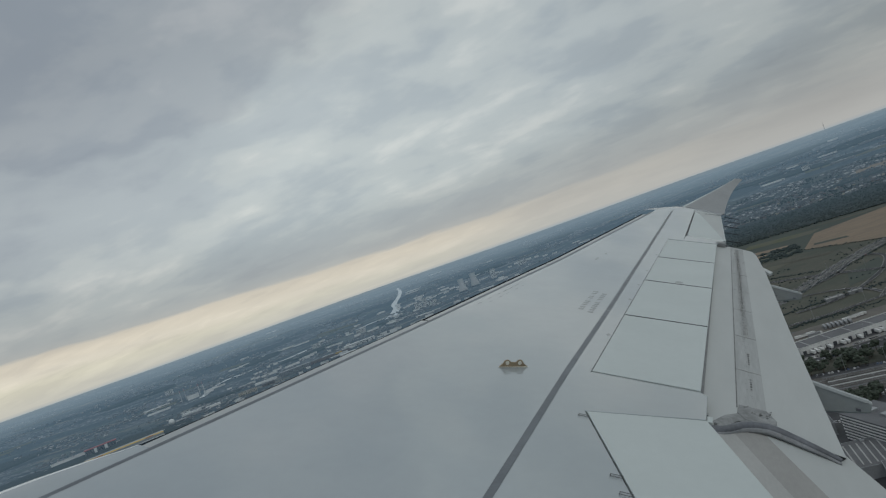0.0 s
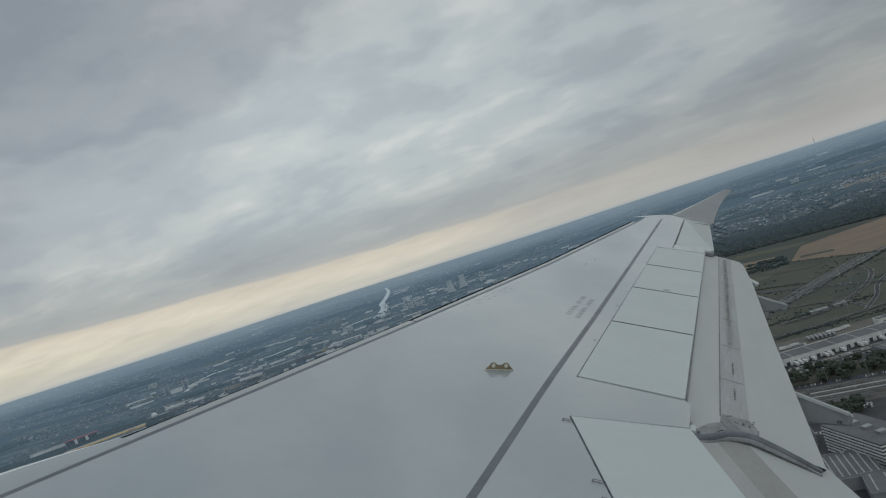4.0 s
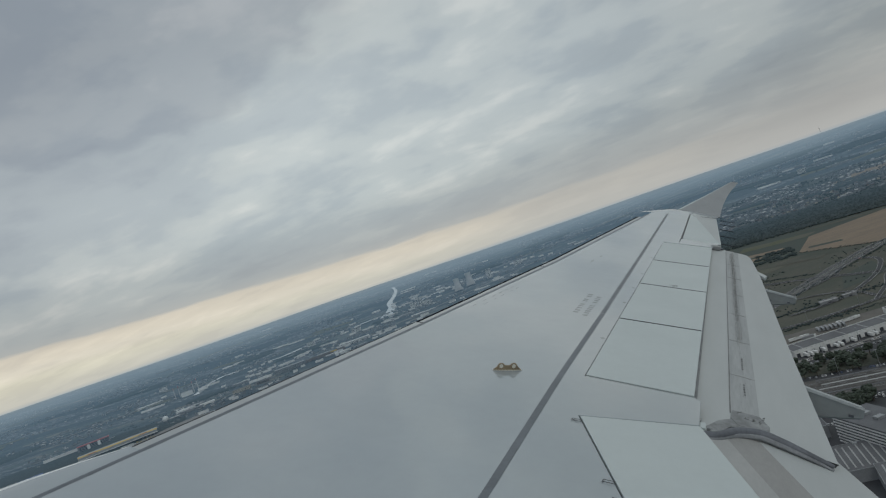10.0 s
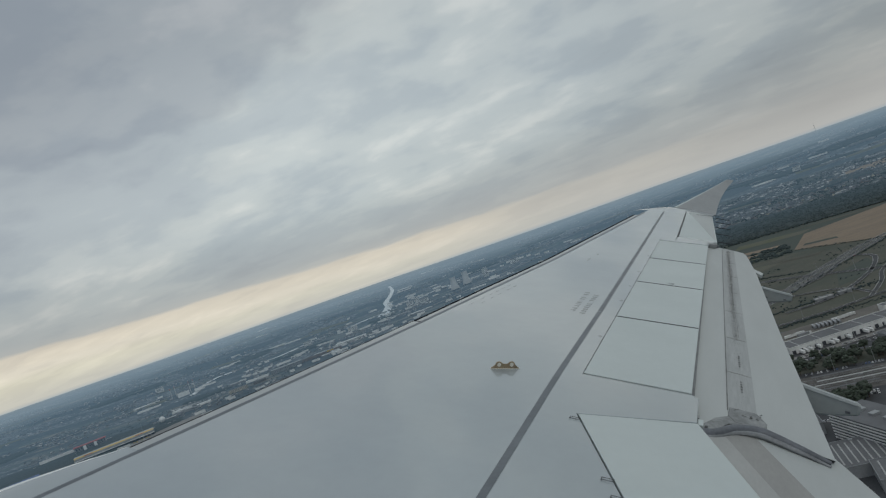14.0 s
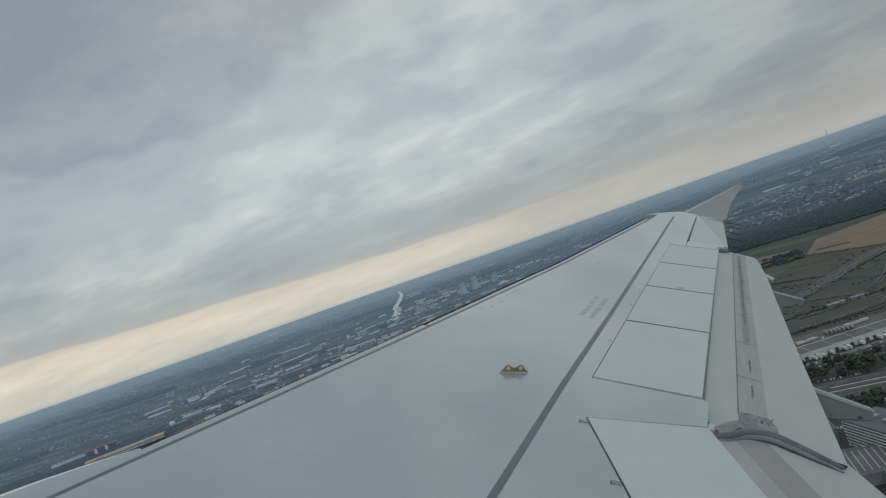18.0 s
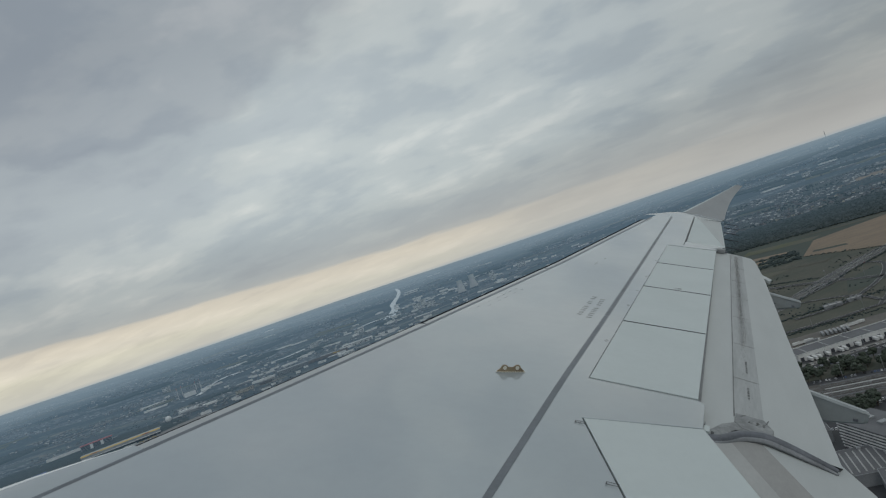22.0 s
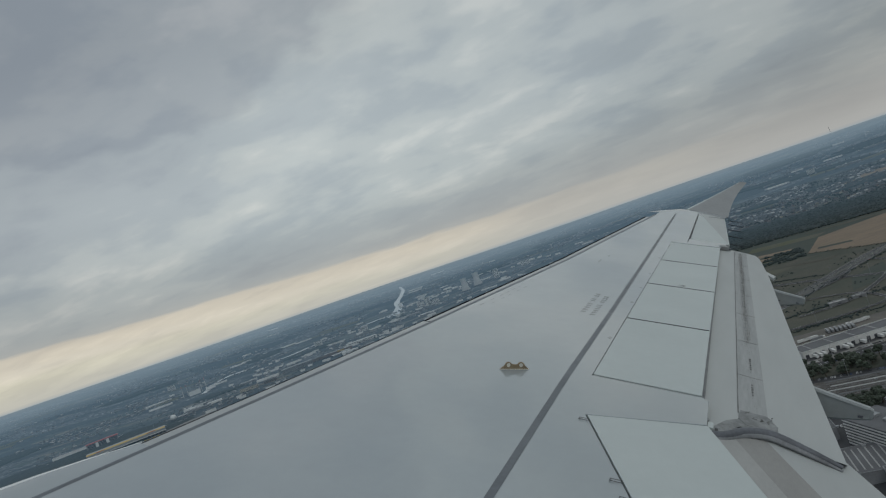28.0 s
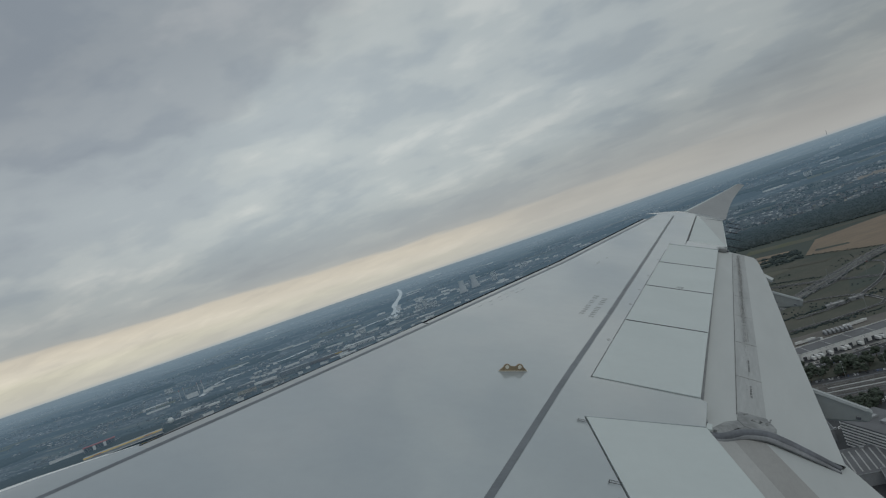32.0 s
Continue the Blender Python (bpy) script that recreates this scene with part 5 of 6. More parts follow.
# ---- buildings ----
def hall(m, length, width, height, wall="white", roof="pale", doors=4, lights=5, label="pale flat-roofed warehouse", group="", name="warehouse", category="warehouse", office=False):
    """A warehouse: walls, roof with a parapet, roof lights, loading doors and a window band on its front (-y)."""
    h = thing(name, m, label, category, group)
    L, W = length / 2, width / 2
    part("wall", box(-L, L, -W, W, 0, height), WALLS[wall], h)
    bm = box(-L - 0.2, L + 0.2, -W - 0.2, W + 0.2, height, height + 0.35)
    part("roof", bm, ROOFS[roof], h)
    bm = bmesh.new()
    for x0, x1, y0, y1 in ((-L - 0.3, L + 0.3, -W - 0.3, -W + 0.1), (-L - 0.3, L + 0.3, W - 0.1, W + 0.3), (-L - 0.3, -L + 0.1, -W + 0.1, W - 0.1), (L - 0.1, L + 0.3, -W + 0.1, W - 0.1)):
        add_box(bm, x0, x1, y0, y1, height + 0.1, height + 1.0)
    part("parapet", bm, WALLS[wall], h)
    top = height + 0.36
    for i in range(lights):
        x = lerp(-L, L, (i + 0.5) / lights)
        part("roof_light", box(x - 0.45, x + 0.45, -W * 0.8, W * 0.8, top, top + 0.4), ROOFS["pale"] if roof != "pale" else ROOFS["grey"], h)
    for i in range(doors):
        x = lerp(-L, L, (i + 0.5) / doors)
        part("loading_door", box(x - 1.9, x + 1.9, -W - 0.12, -W + 0.05, 0.3, min(4.4, height * 0.7)), WALLS["dark" if wall != "dark" else "grey"], h)
    if office:
        for k in range(max(1, int(height // 3.6))):
            part("window_band", box(-L * 0.92, L * 0.92, -W - 0.16, -W + 0.05, 1.2 + 3.6 * k, 2.6 + 3.6 * k), GLASS, h)
    if lights:
        for i in range(2):
            x = lerp(-L, L, 0.3 + 0.45 * i)
            part("roof_unit", box(x, x + 2.6, W * 0.80, W * 0.94, top, top + 1.5, 0.1), STEEL, h)
    return h


def at(a, b, turn=0.0):
    return stand(*chart(a, b), -28 + turn)


G1 = "warehouses by the railway yard"
hall(at(849, 34, 23), 210, 30, 7.5, "white", "grey", 26, 9, "long white depot with dark loading doors and grey roof", G1)
hall(at(503, -34, 10), 64, 44, 8, "grey", "grey", 0, 15, "low hall with pale stripes across its roof", G1)
hall(at(575, -68, 12), 60, 34, 9, "grey", "grey", 5, 7, "grey hall with a striped dark flat roof", G1)
hall(at(618, -84, 8), 52, 24, 8, "grey", "pale", 4, 5, "grey warehouse with a pale flat roof", G1)
hall(at(474, 14, 6), 50, 30, 9, "grey", "grey", 4, 6, "grey warehouse with a dark flat roof", G1)
hall(at(800, -108, 20), 60, 24, 8, "grey", "grey", 5, 5, "grey depot with a dark flat roof", G1)
hall(at(790, 62, 22), 70, 22, 7, "grey", "grey", 6, 5, "grey depot beside the yard road", G1)
hall(at(1029, -12, 14), 22, 11, 3.2, "grey", "pale", 1, 2, "small pale shed on the grassland", G1)
hall(at(1040, 14, 14), 16, 9, 3.2, "grey", "pale", 1, 2, "small pale shed on the grassland", G1)
hall(at(905, 60, 18), 40, 14, 6, "white", "grey", 3, 3, "small white hall on levelled ground", G1)
hall(at(690, -84, 4), 44, 16, 7, "cream", "grey", 3, 4, "cream service building by the tracks", G1, office=True)

# platform roofs and tracks of the railway yard
for i in range(4):
    a = 655 + i * 13.0
    t = thing("platform_canopy", at(a, -14 + 11 * (i % 3), 3), "long narrow pale platform canopy in the railway yard", "canopy", group="platform canopies")
    ln = 26 + 9 * (i % 3)
    part("roof", box(-ln, ln, -1.2, 1.2, 4.2, 4.45, 0.05), ROOFS["pale" if i % 3 else "grey"], t)
    part("fascia", box(-ln, ln, -1.25, -1.15, 3.9, 4.2), WALLS["grey"], t)
    for x in steps(-ln + 3, ln - 3, 6):
        part("post", rod((x, 0, 0), (x, 0, 4.2), 0.14, sides=6), STEEL, t)
    tr = thing("railway_track", at(a + 5.3, -10, 3), "railway track on dark ballast", "track", group="railway tracks", kind="structure")
    for y in (-0.72, 0.72):
        part("rail", box(-150, 150, y - 0.05, y + 0.05, 0.45, 0.62), STEEL, tr)
    part("sleepers", box(-150, 150, -1.25, 1.25, 0.34, 0.44), BALLAST, tr)

# towns: nearest houses as things, the rest as one built-up mass
def house_parts(w, d, h, pitch):
    body = [(-w, -d, 0), (w, -d, 0), (w, d, 0), (-w, d, 0), (-w, -d, h), (w, -d, h), (w, d, h), (-w, d, h), (-w, 0, h + pitch), (w, 0, h + pitch)]
    walls = [(0, 1, 5, 4), (2, 3, 7, 6), (1, 2, 6, 9, 5), (3, 0, 4, 8, 7)]
    k = 0.5
    roof = [(-w - k, -d - k, h - 0.3), (w + k, -d - k, h - 0.3), (w + k, 0, h + pitch + 0.15), (-w - k, 0, h + pitch + 0.15), (-w - k, d + k, h - 0.3), (w + k, d + k, h - 0.3)]
    rf = [(0, 1, 2, 3), (3, 2, 5, 4)]
    return body, walls, roof, rf


def house(m, w, d, h, pitch, wall, roof):
    t = thing("house", m, f"{'brown' if roof == 'tile' else 'grey'}-roofed {'brick' if wall == 'brick' else 'pale'} village house", "house", group="village houses")
    b, wf, r, rf = house_parts(w, d, h, pitch)
    part("wall", mesh("wall", b, wf, WALLS[wall]), None, t)
    part("roof", mesh("roof", r, rf, ROOFS[roof]), None, t)
    part("chimney", box(w * 0.5, w * 0.5 + 0.8, -0.4, 0.4, h, h + pitch + 1.2), WALLS["brick"], t)
    for x in (-w * 0.5, w * 0.5):
        part("window", box(x - 0.6, x + 0.6, -d - 0.06, -d + 0.02, 1.0, 2.3), GLASS, t)
    part("door", box(-0.5, 0.5, -d - 0.06, -d + 0.02, 0, 2.1), WALLS["dark"], t)
    return t


rng = random.Random(9)
homes = [house(at(2270 + 12 * i, -60 + 30 * i), 4.2 + 0.6 * (i % 3), 3.6, 4.2 + 0.5 * (i % 2), 2.6, ("grey", "brick", "grey", "cream")[i % 4], ("tile", "slate")[i % 2]) for i in range(6)]
for i in range(130):
    x, y = chart(rng.uniform(2262, 2640), rng.uniform(-260, 260))
    copy_thing(rng.choice(homes), stand(x, y, rng.choice((-28, 62)) + rng.gauss(0, 12), 0.3))


def built_up(name, label, spots, seed, big=1.0, far=False):
    """Blocks of far houses in one mesh: walls and roofs in several colours."""
    g = random.Random(seed)
    verts, faces, slots = [], [], []
    mats = [WALLS["white"], WALLS["brick"], WALLS["cream"], ROOFS["tile"], ROOFS["slate"], ROOFS["pale"]]
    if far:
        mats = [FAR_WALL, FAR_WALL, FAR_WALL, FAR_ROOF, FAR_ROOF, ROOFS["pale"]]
    for x, y in spots:
        w, d, h, p = g.uniform(5, 13) * big, g.uniform(4, 6) * big, g.uniform(5, 9) * min(1, big + 0.1), g.uniform(2.5, 4) * big
        b, wf, r, rf = house_parts(w, d, h, p)
        a = g.choice((0.4, 1.97, 0.4, -0.5)) + g.gauss(0, 0.2)
        ca, sa, z = math.cos(a), math.sin(a), rise(x, y) - 0.5
        wm, rm = g.choice((0, 0, 1, 2)), g.choice((3, 3, 4, 4, 5))
        for pts, fs, mt in ((b, wf, wm), (r, rf, rm)):
            k = len(verts)
            verts += [(x + px * ca - py * sa, y + px * sa + py * ca, z + pz) for px, py, pz in pts]
            faces += [tuple(k + q for q in f) for f in fs]
            slots += [mt] * len(fs)
    return tagged(new(name, mesh(name, verts, faces, mats, slots)), label, "town", kind="stuff")


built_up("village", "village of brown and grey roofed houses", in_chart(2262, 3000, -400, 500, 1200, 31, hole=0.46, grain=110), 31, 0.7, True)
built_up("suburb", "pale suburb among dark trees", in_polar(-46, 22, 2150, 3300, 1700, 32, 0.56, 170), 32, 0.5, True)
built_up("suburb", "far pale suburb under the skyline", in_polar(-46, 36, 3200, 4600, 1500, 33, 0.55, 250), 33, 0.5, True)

# far halls and blocks that catch the light
rng = random.Random(55)
colours = (("white", "white"), ("white", "white"), ("grey", "white"), ("white", "white"), ("grey", "pale"))
for i in range(66):
    az = rng.uniform(-27, 18)
    r = rng.choice((rng.gauss(2900, 160), rng.gauss(3500, 160), rng.gauss(2480, 120), rng.uniform(3900, 4600)))
    w, rf = rng.choice(colours)
    hall(stand(*polar(az, r), -az + rng.gauss(0, 14)), rng.uniform(30, 100), rng.uniform(18, 46), rng.uniform(3.5, 6), w, rf, 0, 2, f"far {w} industrial hall with a {rf} flat roof", "far industrial halls", office=rng.random() < 0.4)
for i in range(130):
    az = rng.gauss(-6, 8)
    r = 2700 + 26 * (az + 6) + rng.choice((rng.gauss(-60, 70), rng.gauss(330, 90), rng.gauss(680, 120)))
    hall(stand(*polar(az, r), -az + rng.gauss(-6, 9)), rng.uniform(12, 34) * (2 if rng.random() < 0.2 else 1), rng.uniform(8, 18), rng.uniform(3.5, 7), "white", rng.choice(("white", "pale", "pale", "grey")), 0, 1, "far white hall in the industrial belt", "far industrial halls")
for i in range(16):
    az, r = rng.uniform(23, 35), rng.uniform(2750, 4300)
    w, rf = rng.choice(colours)
    hall(stand(*polar(az, r), -az + rng.gauss(0, 10)), rng.uniform(40, 110), rng.uniform(20, 34), rng.uniform(4, 7), w, rf, 0, 2, f"far {w} hall with a {rf} roof beyond the village", "far industrial halls")


def block(m, w, d, floors, wall, label):
    t = thing("apartment_block", m, label, "apartment block", group="far blocks")
    H = floors * 3.0
    part("wall", box(-w / 2, w / 2, -d / 2, d / 2, 0, H), WALLS[wall], t)
    part("roof", box(-w / 2 - 0.3, w / 2 + 0.3, -d / 2 - 0.3, d / 2 + 0.3, H, H + 0.8), ROOFS["grey"], t)
    for k in range(floors):
        part("window_band", box(-w / 2 + 1, w / 2 - 1, -d / 2 - 0.12, -d / 2 + 0.1, k * 3 + 1.0, k * 3 + 2.3), GLASS, t)
    return t


for az, r, w, f, wall in ((-3.4, 3120, 34, 9, "white"), (-2.8, 3150, 22, 11, "white"), (-2.2, 3090, 40, 7, "white"), (3.4, 3250, 26, 14, "white"), (-8.6, 3000, 40, 6, "white"), (-12.4, 3050, 36, 7, "white"), (6.0, 3400, 44, 8, "white"), (-24.0, 3300, 34, 8, "white"), (28.5, 3300, 30, 8, "white")):
    block(stand(*polar(az, r), -az), w, 16, f, wall, f"{'white' if wall == 'white' else 'cream'} high-rise apartment block on the plain")


def cooling_tower(m, H, R):
    t = thing("cooling_tower", m, "pale concrete cooling tower of waisted shape", "cooling tower", group="cooling towers")
    prof = [(R * math.sqrt(0.36 + 0.64 * ((f - 0.72) / 0.72) ** 2), f * H) for f in steps(0.05, 1, 14)]
    secs = [[(q * math.cos(a), q * math.sin(a), z) for a in steps(0, 2 * math.pi, 28)] for q, z in prof]
    part("shell", sheet(None, secs, FELT, "shell"), None, t)
    part("inner_shell", sheet(None, [[(q * 0.97 * math.cos(a), q * 0.97 * math.sin(a), z - 0.5) for a in steps(0, 2 * math.pi, 28)] for q, z in prof[4:]], FELT, "inner_shell"), None, t)
    for k in range(16):
        a, b = 2 * math.pi * k / 16, 2 * math.pi * (k + 0.5) / 16
        q = prof[0][0]
        part("leg", rod((q * 1.04 * math.cos(a), q * 1.04 * math.sin(a), 0), (q * math.cos(b), q * math.sin(b), prof[0][1] + 0.5), 0.8, sides=6), FELT, t)
    return t


cooling_tower(stand(*polar(0.6, 3180)), 58, 22)
cooling_tower(stand(*polar(1.7, 3230)), 62, 23)


def chimney(m, H, r):
    t = thing("chimney", m, "slender pale concrete power plant chimney", "chimney", group="power plant")
    part("shaft", rod((0, 0, 0), (0, 0, H), r, r * 0.7, 14), FELT, t)
    for z in (0.8, 0.9):
        part("band", rod((0, 0, H * z), (0, 0, H * z + 3), r * 0.82, sides=14), WALLS["red"], t)
    part("rim", rod((0, 0, H), (0, 0, H + 1.2), r * 0.78, sides=14), STEEL, t)
    return t


for az, r, H in ((-23.35, 2900, 46), (-23.0, 2930, 46), (-21.95, 2900, 50), (-21.6, 2930, 50)):
    chimney(stand(*polar(az, r)), H, 1.6)
hall(stand(*polar(-22.5, 2890), 26), 44, 24, 15, "white", "pale", 0, 3, "pale grey power plant hall", "power plant")
hall(stand(*polar(-21.3, 2900), 16), 36, 20, 9, "white", "white", 0, 2, "white power plant annex", "power plant")
hall(stand(*polar(-20.5, 2950), 10), 50, 14, 6, "white", "white", 0, 2, "long low white power plant store", "power plant")

# airport cargo side: long terminal with a yellow band, red-edged office, blue hangar
term = thing("cargo_terminal", stand(*polar(-28.0, 2200), 26), "long grey cargo terminal with a yellow band along its roof", "terminal")
part("wall", box(-105, 105, -22, 22, 0, 13), WALLS["grey"], term)
part("roof", box(-106, 106, -10, 24, 13, 15.5), ROOFS["pale"], term)
part("yellow_band", mesh("yellow_band", [(-105, -22.3, 11.5), (105, -22.3, 11.5), (105, -10, 15.7), (-105, -10, 15.7)], [(0, 1, 2, 3)], WALLS["yellow"]), None, term, "bright yellow roof band")
part("canopy", box(-105, 105, -32, -22.2, 6.2, 6.9), ROOFS["white"], term)
for i in range(20):
    x = lerp(-100, 100, i / 19)
    part("loading_door", box(x - 3.4, x + 3.4, -22.4, -22.05, 0.2, 5.4), WALLS["dark"], term)
for x in (-80, 55):
    part("logo_bar", box(x, x + 22, -20.4, -20.2, 13.1, 14.6), WALLS["red"], term, "plain red bars in place of a company mark").location = (0, 1.5, 0.4)
off = thing("office_building", stand(*polar(-29.5, 2420), 28), "grey office building with a red roof edge", "office")
part("wall", box(-45, 45, -15, 15, 0, 18), WALLS["grey"], off)
part("red_edge", box(-46, 46, -16, 16, 18, 20), WALLS["red"], off)
for k in range(4):
    for x in (-30, 0, 30):
        part("window_band", box(x - 13, x + 13, -15.2, -14.9, 3 + 3.8 * k, 5.4 + 3.8 * k), GLASS, off)
for x in (-15, 15):
    part("stair_tower", box(x - 4, x + 4, -16.5, -15, 0, 18), WALLS["white"], off)
hang = thing("hangar", stand(*polar(-34.3, 2130), 32), "aircraft hangar with blue roof and a dark open door", "hangar")
part("wall", box(-48, 48, -30, 30, 0, 17), WALLS["grey"], hang)
part("roof", sheet(None, [[(x, y, 17 + 6 * (1 - (y / 31) ** 2)) for y in steps(-31, 31, 10)] for x in (-49, 49)], WALLS["blue"], "roof"), None, hang)
part("fascia", box(-49, 49, -31.2, -30.1, 13, 19), WALLS["blue"], hang, "blue fascia above the door")
part("hangar_door", box(-24, 24, -30.6, -30.15, 0.1, 12.8), WALLS["dark"], hang)
for x0, x1 in ((-47, -36), (-35.5, -24.5), (24.5, 35.5), (36, 47)):
    part("door_leaf", box(x0, x1, -30.8, -30.2, 0.1, 12.9), WALLS["white"], hang)
part("sign_board", box(-14, 14, -31.6, -31.25, 14, 17), WALLS["yellow"], hang, "plain yellow sign board")


# older airport buildings along the field
def office_row(m, length, depth, floors, wall, roof, label, name="office_building", bays=12, category="office"):
    """A plain block with a window in every bay of every floor."""
    t = thing(name, m, label, category, "airport buildings")
    H = floors * 3.6 + 0.8
    part("wall", box(-length / 2, length / 2, -depth / 2, depth / 2, 0, H), WALLS[wall], t)
    part("roof", box(-length / 2 - 0.4, length / 2 + 0.4, -depth / 2 - 0.4, depth / 2 + 0.4, H, H + 0.7), ROOFS[roof], t)
    for k in range(floors):
        for i in range(bays):
            x = lerp(-length / 2, length / 2, (i + 0.5) / bays)
            w = length / bays * 0.32
            part("window", box(x - w, x + w, -depth / 2 - 0.12, -depth / 2 + 0.05, 1.2 + 3.6 * k, 3.0 + 3.6 * k), GLASS, t)
    return t


office_row(stand(*polar(-18.6, 2420), 18), 62, 16, 3, "cream", "grey", "old three-storey airport office with rows of windows", bays=11)
office_row(stand(*polar(-16.9, 2440), 17), 44, 18, 2, "brick", "grey", "low brick airport building with large windows", bays=7)
office_row(stand(*polar(-14.6, 2520), 15), 110, 26, 4, "grey", "pale", "long grey parking garage with open storeys", "parking_garage", bays=18, category="garage")
cargo = hall(stand(*polar(-11.6, 2560), 12), 150, 30, 9, "brick", "grey", 9, 6, "long brown brick cargo building with a yellow sign", "airport buildings", name="cargo_building", category="cargo building")
part("sign_board", box(20, 44, -15.6, -15.2, 6.4, 10.6), WALLS["yellow"], cargo, "plain yellow sign board with dark bars")
for x in (24, 28, 32, 36, 39):
    part("sign_bar", box(x, x + 2.2, -15.75, -15.62, 7.6, 9.4), WALLS["dark"], cargo)
hall(stand(*polar(-9.0, 2640), 10), 120, 34, 11, "white", "white", 6, 6, "long white airport hall with a pale roof", "airport buildings", office=True)
hall(stand(*polar(-31.5, 2480), 30), 110, 30, 10, "white", "pale", 7, 6, "white airport hangar with wide doors", "airport buildings")


# ---- vehicles, lamps ----
def car(m, paint, label):
    t = thing("car", m, label, "car", group="parked cars")
    part("body", box(-2.1, 2.1, -0.88, 0.88, 0.35, 0.95, 0.12), PAINTS[paint], t)
    bm = bmesh.new()
    b = [bm.verts.new(p) for p in ((-1.5, -0.8, 0.93), (1.1, -0.8, 0.93), (1.1, 0.8, 0.93), (-1.5, 0.8, 0.93))]
    u = [bm.verts.new(p) for p in ((-1.1, -0.68, 1.42), (0.4, -0.68, 1.42), (0.4, 0.68, 1.42), (-1.1, 0.68, 1.42))]
    for i in range(4):
        bm.faces.new((b[i], b[(i + 1) % 4], u[(i + 1) % 4], u[i]))
    bm.faces.new(u)
    part("cabin", bm, GLASS, t)
    part("roof", box(-1.08, 0.38, -0.66, 0.66, 1.42, 1.46), PAINTS[paint], t)
    for x in (-1.3, 1.3):
        for y in (-0.85, 0.85):
            w = part("wheel", rod((x, y - 0.1, 0.32), (x, y + 0.1, 0.32), 0.32, sides=10), TYRE, t)
            part("rim", rod((x, y - 0.11, 0.32), (x, y + 0.11, 0.32), 0.19, sides=8), STEEL, w)
    return t


def lorry(m, label, trailer):
    t = thing("lorry", m, label, "lorry", group="parked lorries")
    part("trailer", box(-6.8, 6.2, -1.27, 1.27, 1.1, 4.0, 0.06), WALLS[trailer], t)
    part("chassis", box(-6.6, 8.6, -0.5, 0.5, 0.7, 1.08), TYRE, t)
    part("cab", box(6.6, 8.8, -1.22, 1.22, 0.7, 3.6, 0.15), PAINTS[0], t)
    part("windscreen", box(8.76, 8.84, -1.05, 1.05, 2.0, 3.1), GLASS, t)
    for x in (-5.6, -4.3, -3.0, 5.2, 7.9):
        for y in (-1.1, 1.1):
            part("wheel", rod((x, y - 0.15, 0.5), (x, y + 0.15, 0.5), 0.5, sides=10), TYRE, t)
    return t


names = ("white", "silver", "black", "blue", "red")
cars = [car(at(770 + 0.43 * 3 * i, -60 + 3 * i, 113), i, f"{names[i]} car parked in a row") for i in range(5)]
rng = random.Random(4)
for a, b0, b1, turn in ((798, -45, 70, 113), (783, -45, 40, 113), (716, -45, 40, 90), (640, -60, 10, 90), (634, -60, 10, 90), (590, -60, -32, 90), (528, -52, -30, 90)):
    b = b0
    while b < b1:
        if rng.random() < 0.72:
            copy_thing(rng.choice((cars[0], cars[0], cars[0], cars[1], cars[1], cars[1], cars[2], cars[2], cars[2], cars[1], cars[0], cars[2], cars[3])), at(a + rng.uniform(-0.3, 0.3) + (0.43 * b if turn > 100 else 0), b, turn + rng.gauss(0, 2)))
        b += 2.7
truck = lorry(at(795, -46, 113), "white articulated lorry parked at the depot", "white")
truck2 = lorry(at(888, -30, 100), "grey articulated lorry parked on levelled ground", "grey")
for a, b, t, turn in [(795 + 0.43 * (4.2 * i), -46 + 4.2 * i, truck, 113) for i in (1, 2, 4, 7, 8, 11, 15, 16, 20)] + [(888 + 0.2 * i, -30 + 4.4 * i, truck2, 100) for i in (1, 2, 3, 4, 5, 6)] + [(902 + 2 * i, -4 + 3.6 * i, truck, 20) for i in range(4)] + [(868, -56, truck, 22), (871, -49, truck, 22), (864, -42, truck2, 22)]:
    copy_thing(t, at(a, b, turn))
for k, side in ((0.12, -12), (0.25, -6), (0.36, 12), (0.44, -12), (0.5, 6), (0.57, 12), (0.66, -6), (0.78, 12)):
    b = lerp(-70, 120, k)
    x, y = chart(1112 + (b + 74) * 1.75, b)
    copy_thing(rng.choice(cars), stand(x, y, -28 + 60 + (180 if side > 0 else 0)) @ Matrix.Translation((0, side, 0.65)))


def mast(m, H, label="slender grey lamp mast", name="lamp_mast"):
    t = thing(name, m, label, "mast", group="masts")
    part("pole", rod((0, 0, 0), (0, 0, H), 0.22, 0.12, 8), STEEL, t)
    part("head", box(-1.2, 1.2, -0.3, 0.3, H, H + 0.4, 0.05), STEEL, t)
    return t


for az in (-30.5, -26.0, -20.2, -13.0):
    mast(stand(*polar(az, 2290)), 30, "tall slender airport light mast")
first = mast(at(712, -20), 16)
for a, b in ((712, 14), (640, -30), (640, 0), (790, -30), (806, 6), (822, 40), (960, 20), (945, -40), (1232, -10), (1180, 40)):
    copy_thing(first, at(a, b))


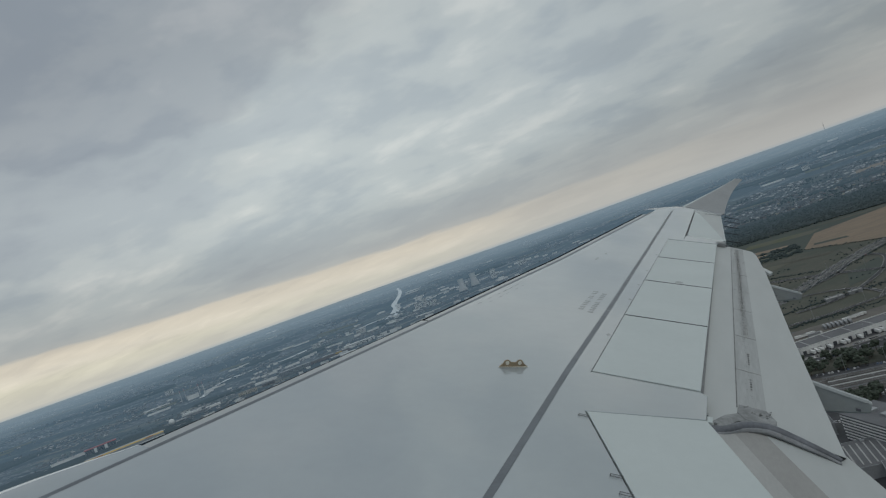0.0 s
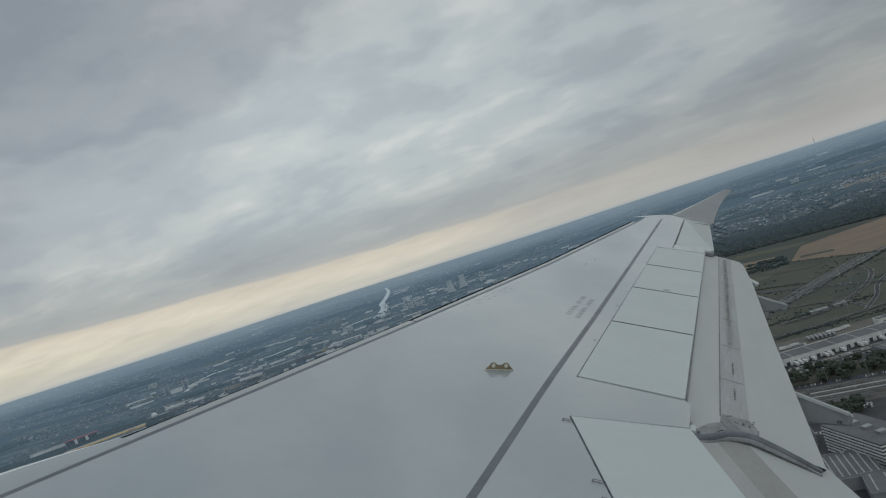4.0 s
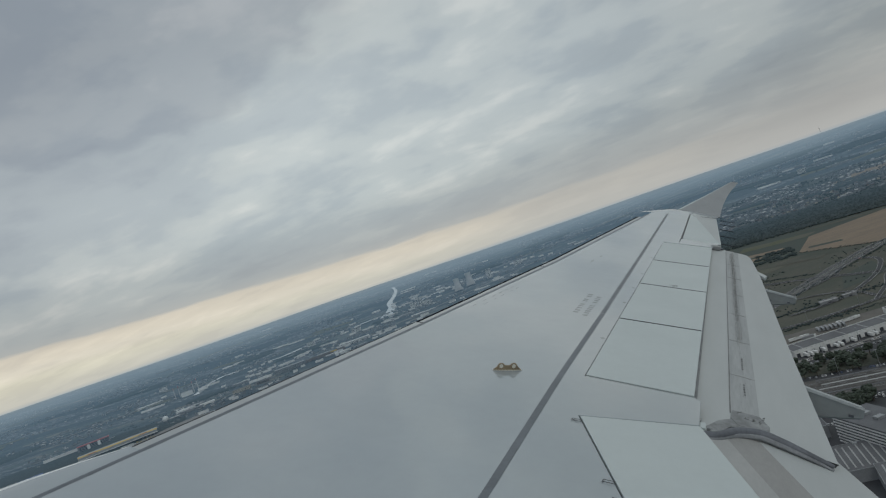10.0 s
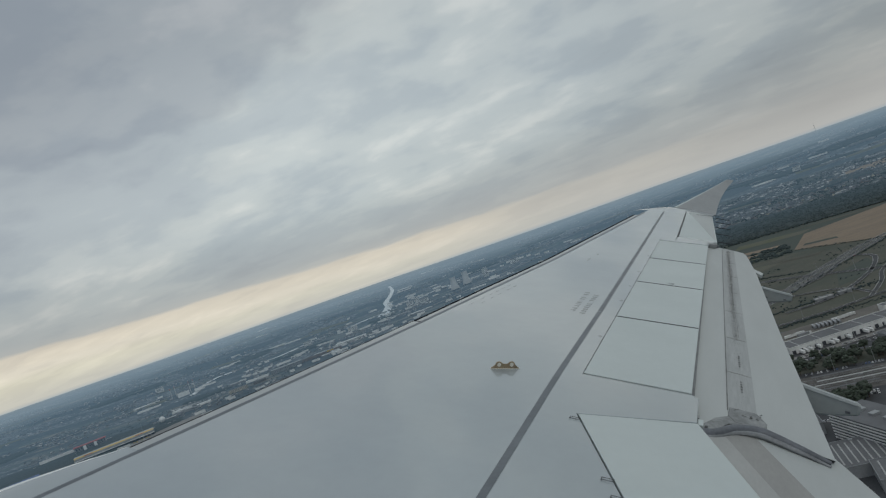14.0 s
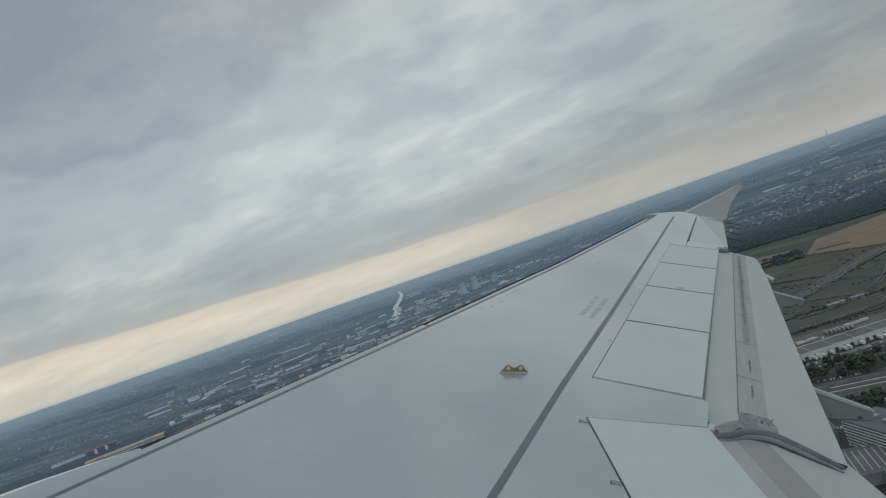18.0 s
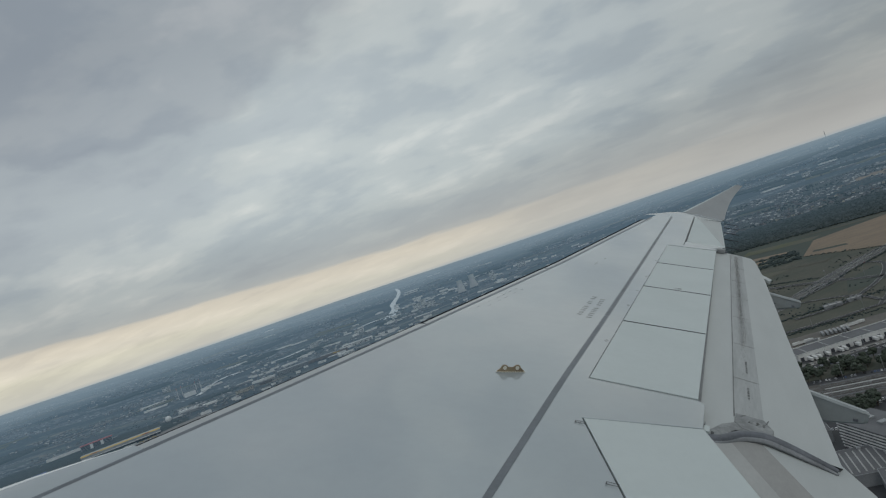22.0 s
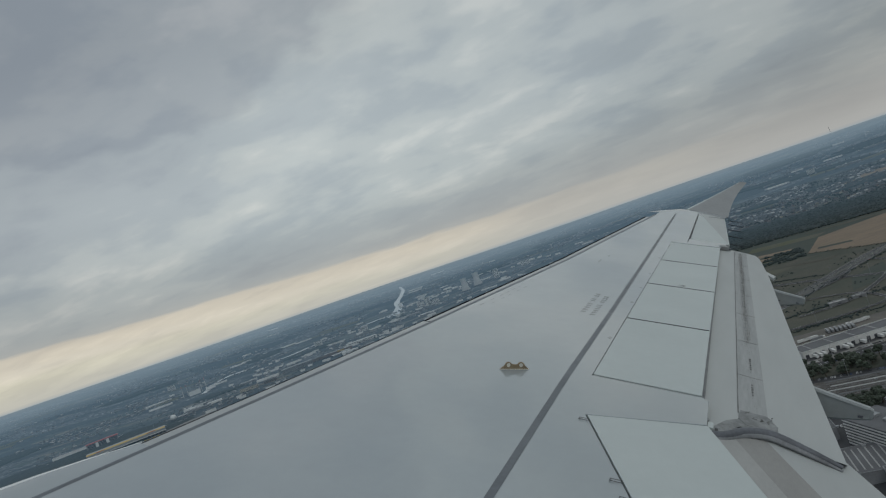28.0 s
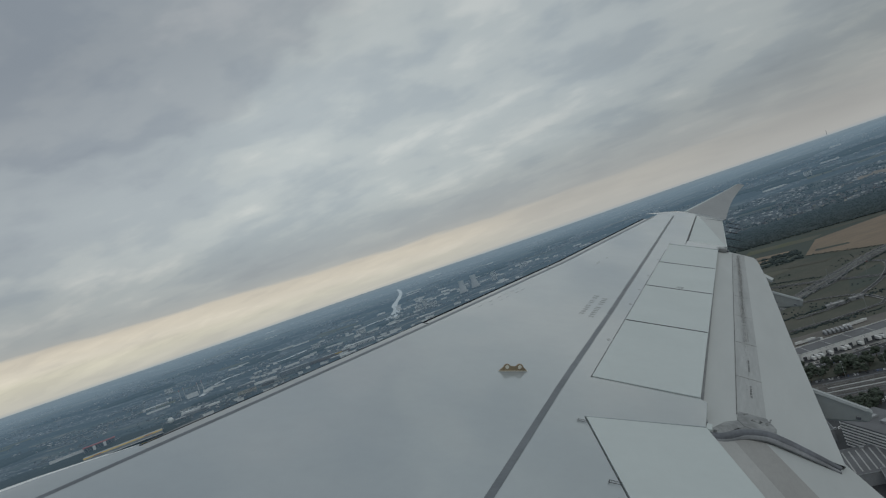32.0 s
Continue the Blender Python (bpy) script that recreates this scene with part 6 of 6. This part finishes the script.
# steel lattice transmitter on the far skyline
def transmitter(m, H):
    t = thing("radio_mast", m, "tall lattice radio mast on the far skyline", "radio mast", group="radio masts")
    for x, y in ((-1, -1), (1, -1), (1, 1), (-1, 1)):
        part("leg", rod((x * 3, y * 3, 0), (x * 0.5, y * 0.5, H), 0.35, 0.25, 6), STEEL, t)
    for i in range(10):
        z, w = H * i / 10, lerp(3, 0.5, i / 10)
        part("brace", box(-w, w, -w, -w + 0.25, z, z + 0.3), STEEL, t)
    part("antenna", rod((0, 0, H), (0, 0, H + 12), 0.2, 0.1, 6), STEEL, t)
    return t


transmitter(stand(*polar(30.5, 4600)), 70)



# airport vehicles and loads in front of the terminal
def container(m, wall):
    t = thing("freight_container", m, f"{wall} air freight container on the apron", "container", group="freight containers")
    part("body", box(-1.6, 1.6, -1.2, 1.2, 0.35, 2.1, 0.08), WALLS[wall], t)
    part("dolly", box(-1.8, 1.8, -1.3, 1.3, 0.15, 0.34), STEEL, t)
    part("curtain", box(-1.3, 1.3, -1.26, -1.19, 0.5, 1.9), WALLS["dark"], t)
    return t


apron = Matrix(term.matrix_world)
boxes = []
for i in range(36):
    m = apron @ Matrix.Translation((-95 + 5.3 * i + rng.uniform(-3, 3), -46 - 6 * (i % 3), 0)) @ Matrix.Rotation(rng.uniform(0, 3), 4, "Z")
    m.translation.z = rise(m.translation.x, m.translation.y) + 0.2
    if len(boxes) < 3:
        boxes.append(container(m, ("white", "grey", "yellow")[i]))
    else:
        copy_thing(rng.choice(boxes), m)


# dark office block with white floor bands beside the yards
banded = thing("office_block", at(535.5, -1.0, -57), "dark office block with white bands along every floor", "office")
part("wall", box(-30, 30, -14, 14, 0, 19.4), WALLS["dark"], banded)
part("roof", box(-30.4, 30.4, -14.4, 14.4, 19.4, 20.0), ROOFS["grey"], banded)
for k in range(8):
    part("floor_band", box(-30.5, 30.5, -14.5, 14.5, 0.9 + 2.4 * k, 1.9 + 2.4 * k), WALLS["white"], banded)
for x in (-16, -2, 12):
    part("roof_unit", box(x, x + 5, -3, 3, 20.0, 21.8, 0.1), STEEL, banded)

# white radar dome on a low tower
dome = thing("radar_dome", stand(*polar(-24.5, 2330)), "white spherical radar dome on a grey base", "radar dome")
part("base", rod((0, 0, 0), (0, 0, 6), 5.5, 5.0, 12), WALLS["grey"], dome)
bm = bmesh.new()
bmesh.ops.create_icosphere(bm, subdivisions=2, radius=9.5, matrix=Matrix.Translation((0, 0, 13.5)))
part("shell", bm, WALLS["white"], dome, smooth=True)
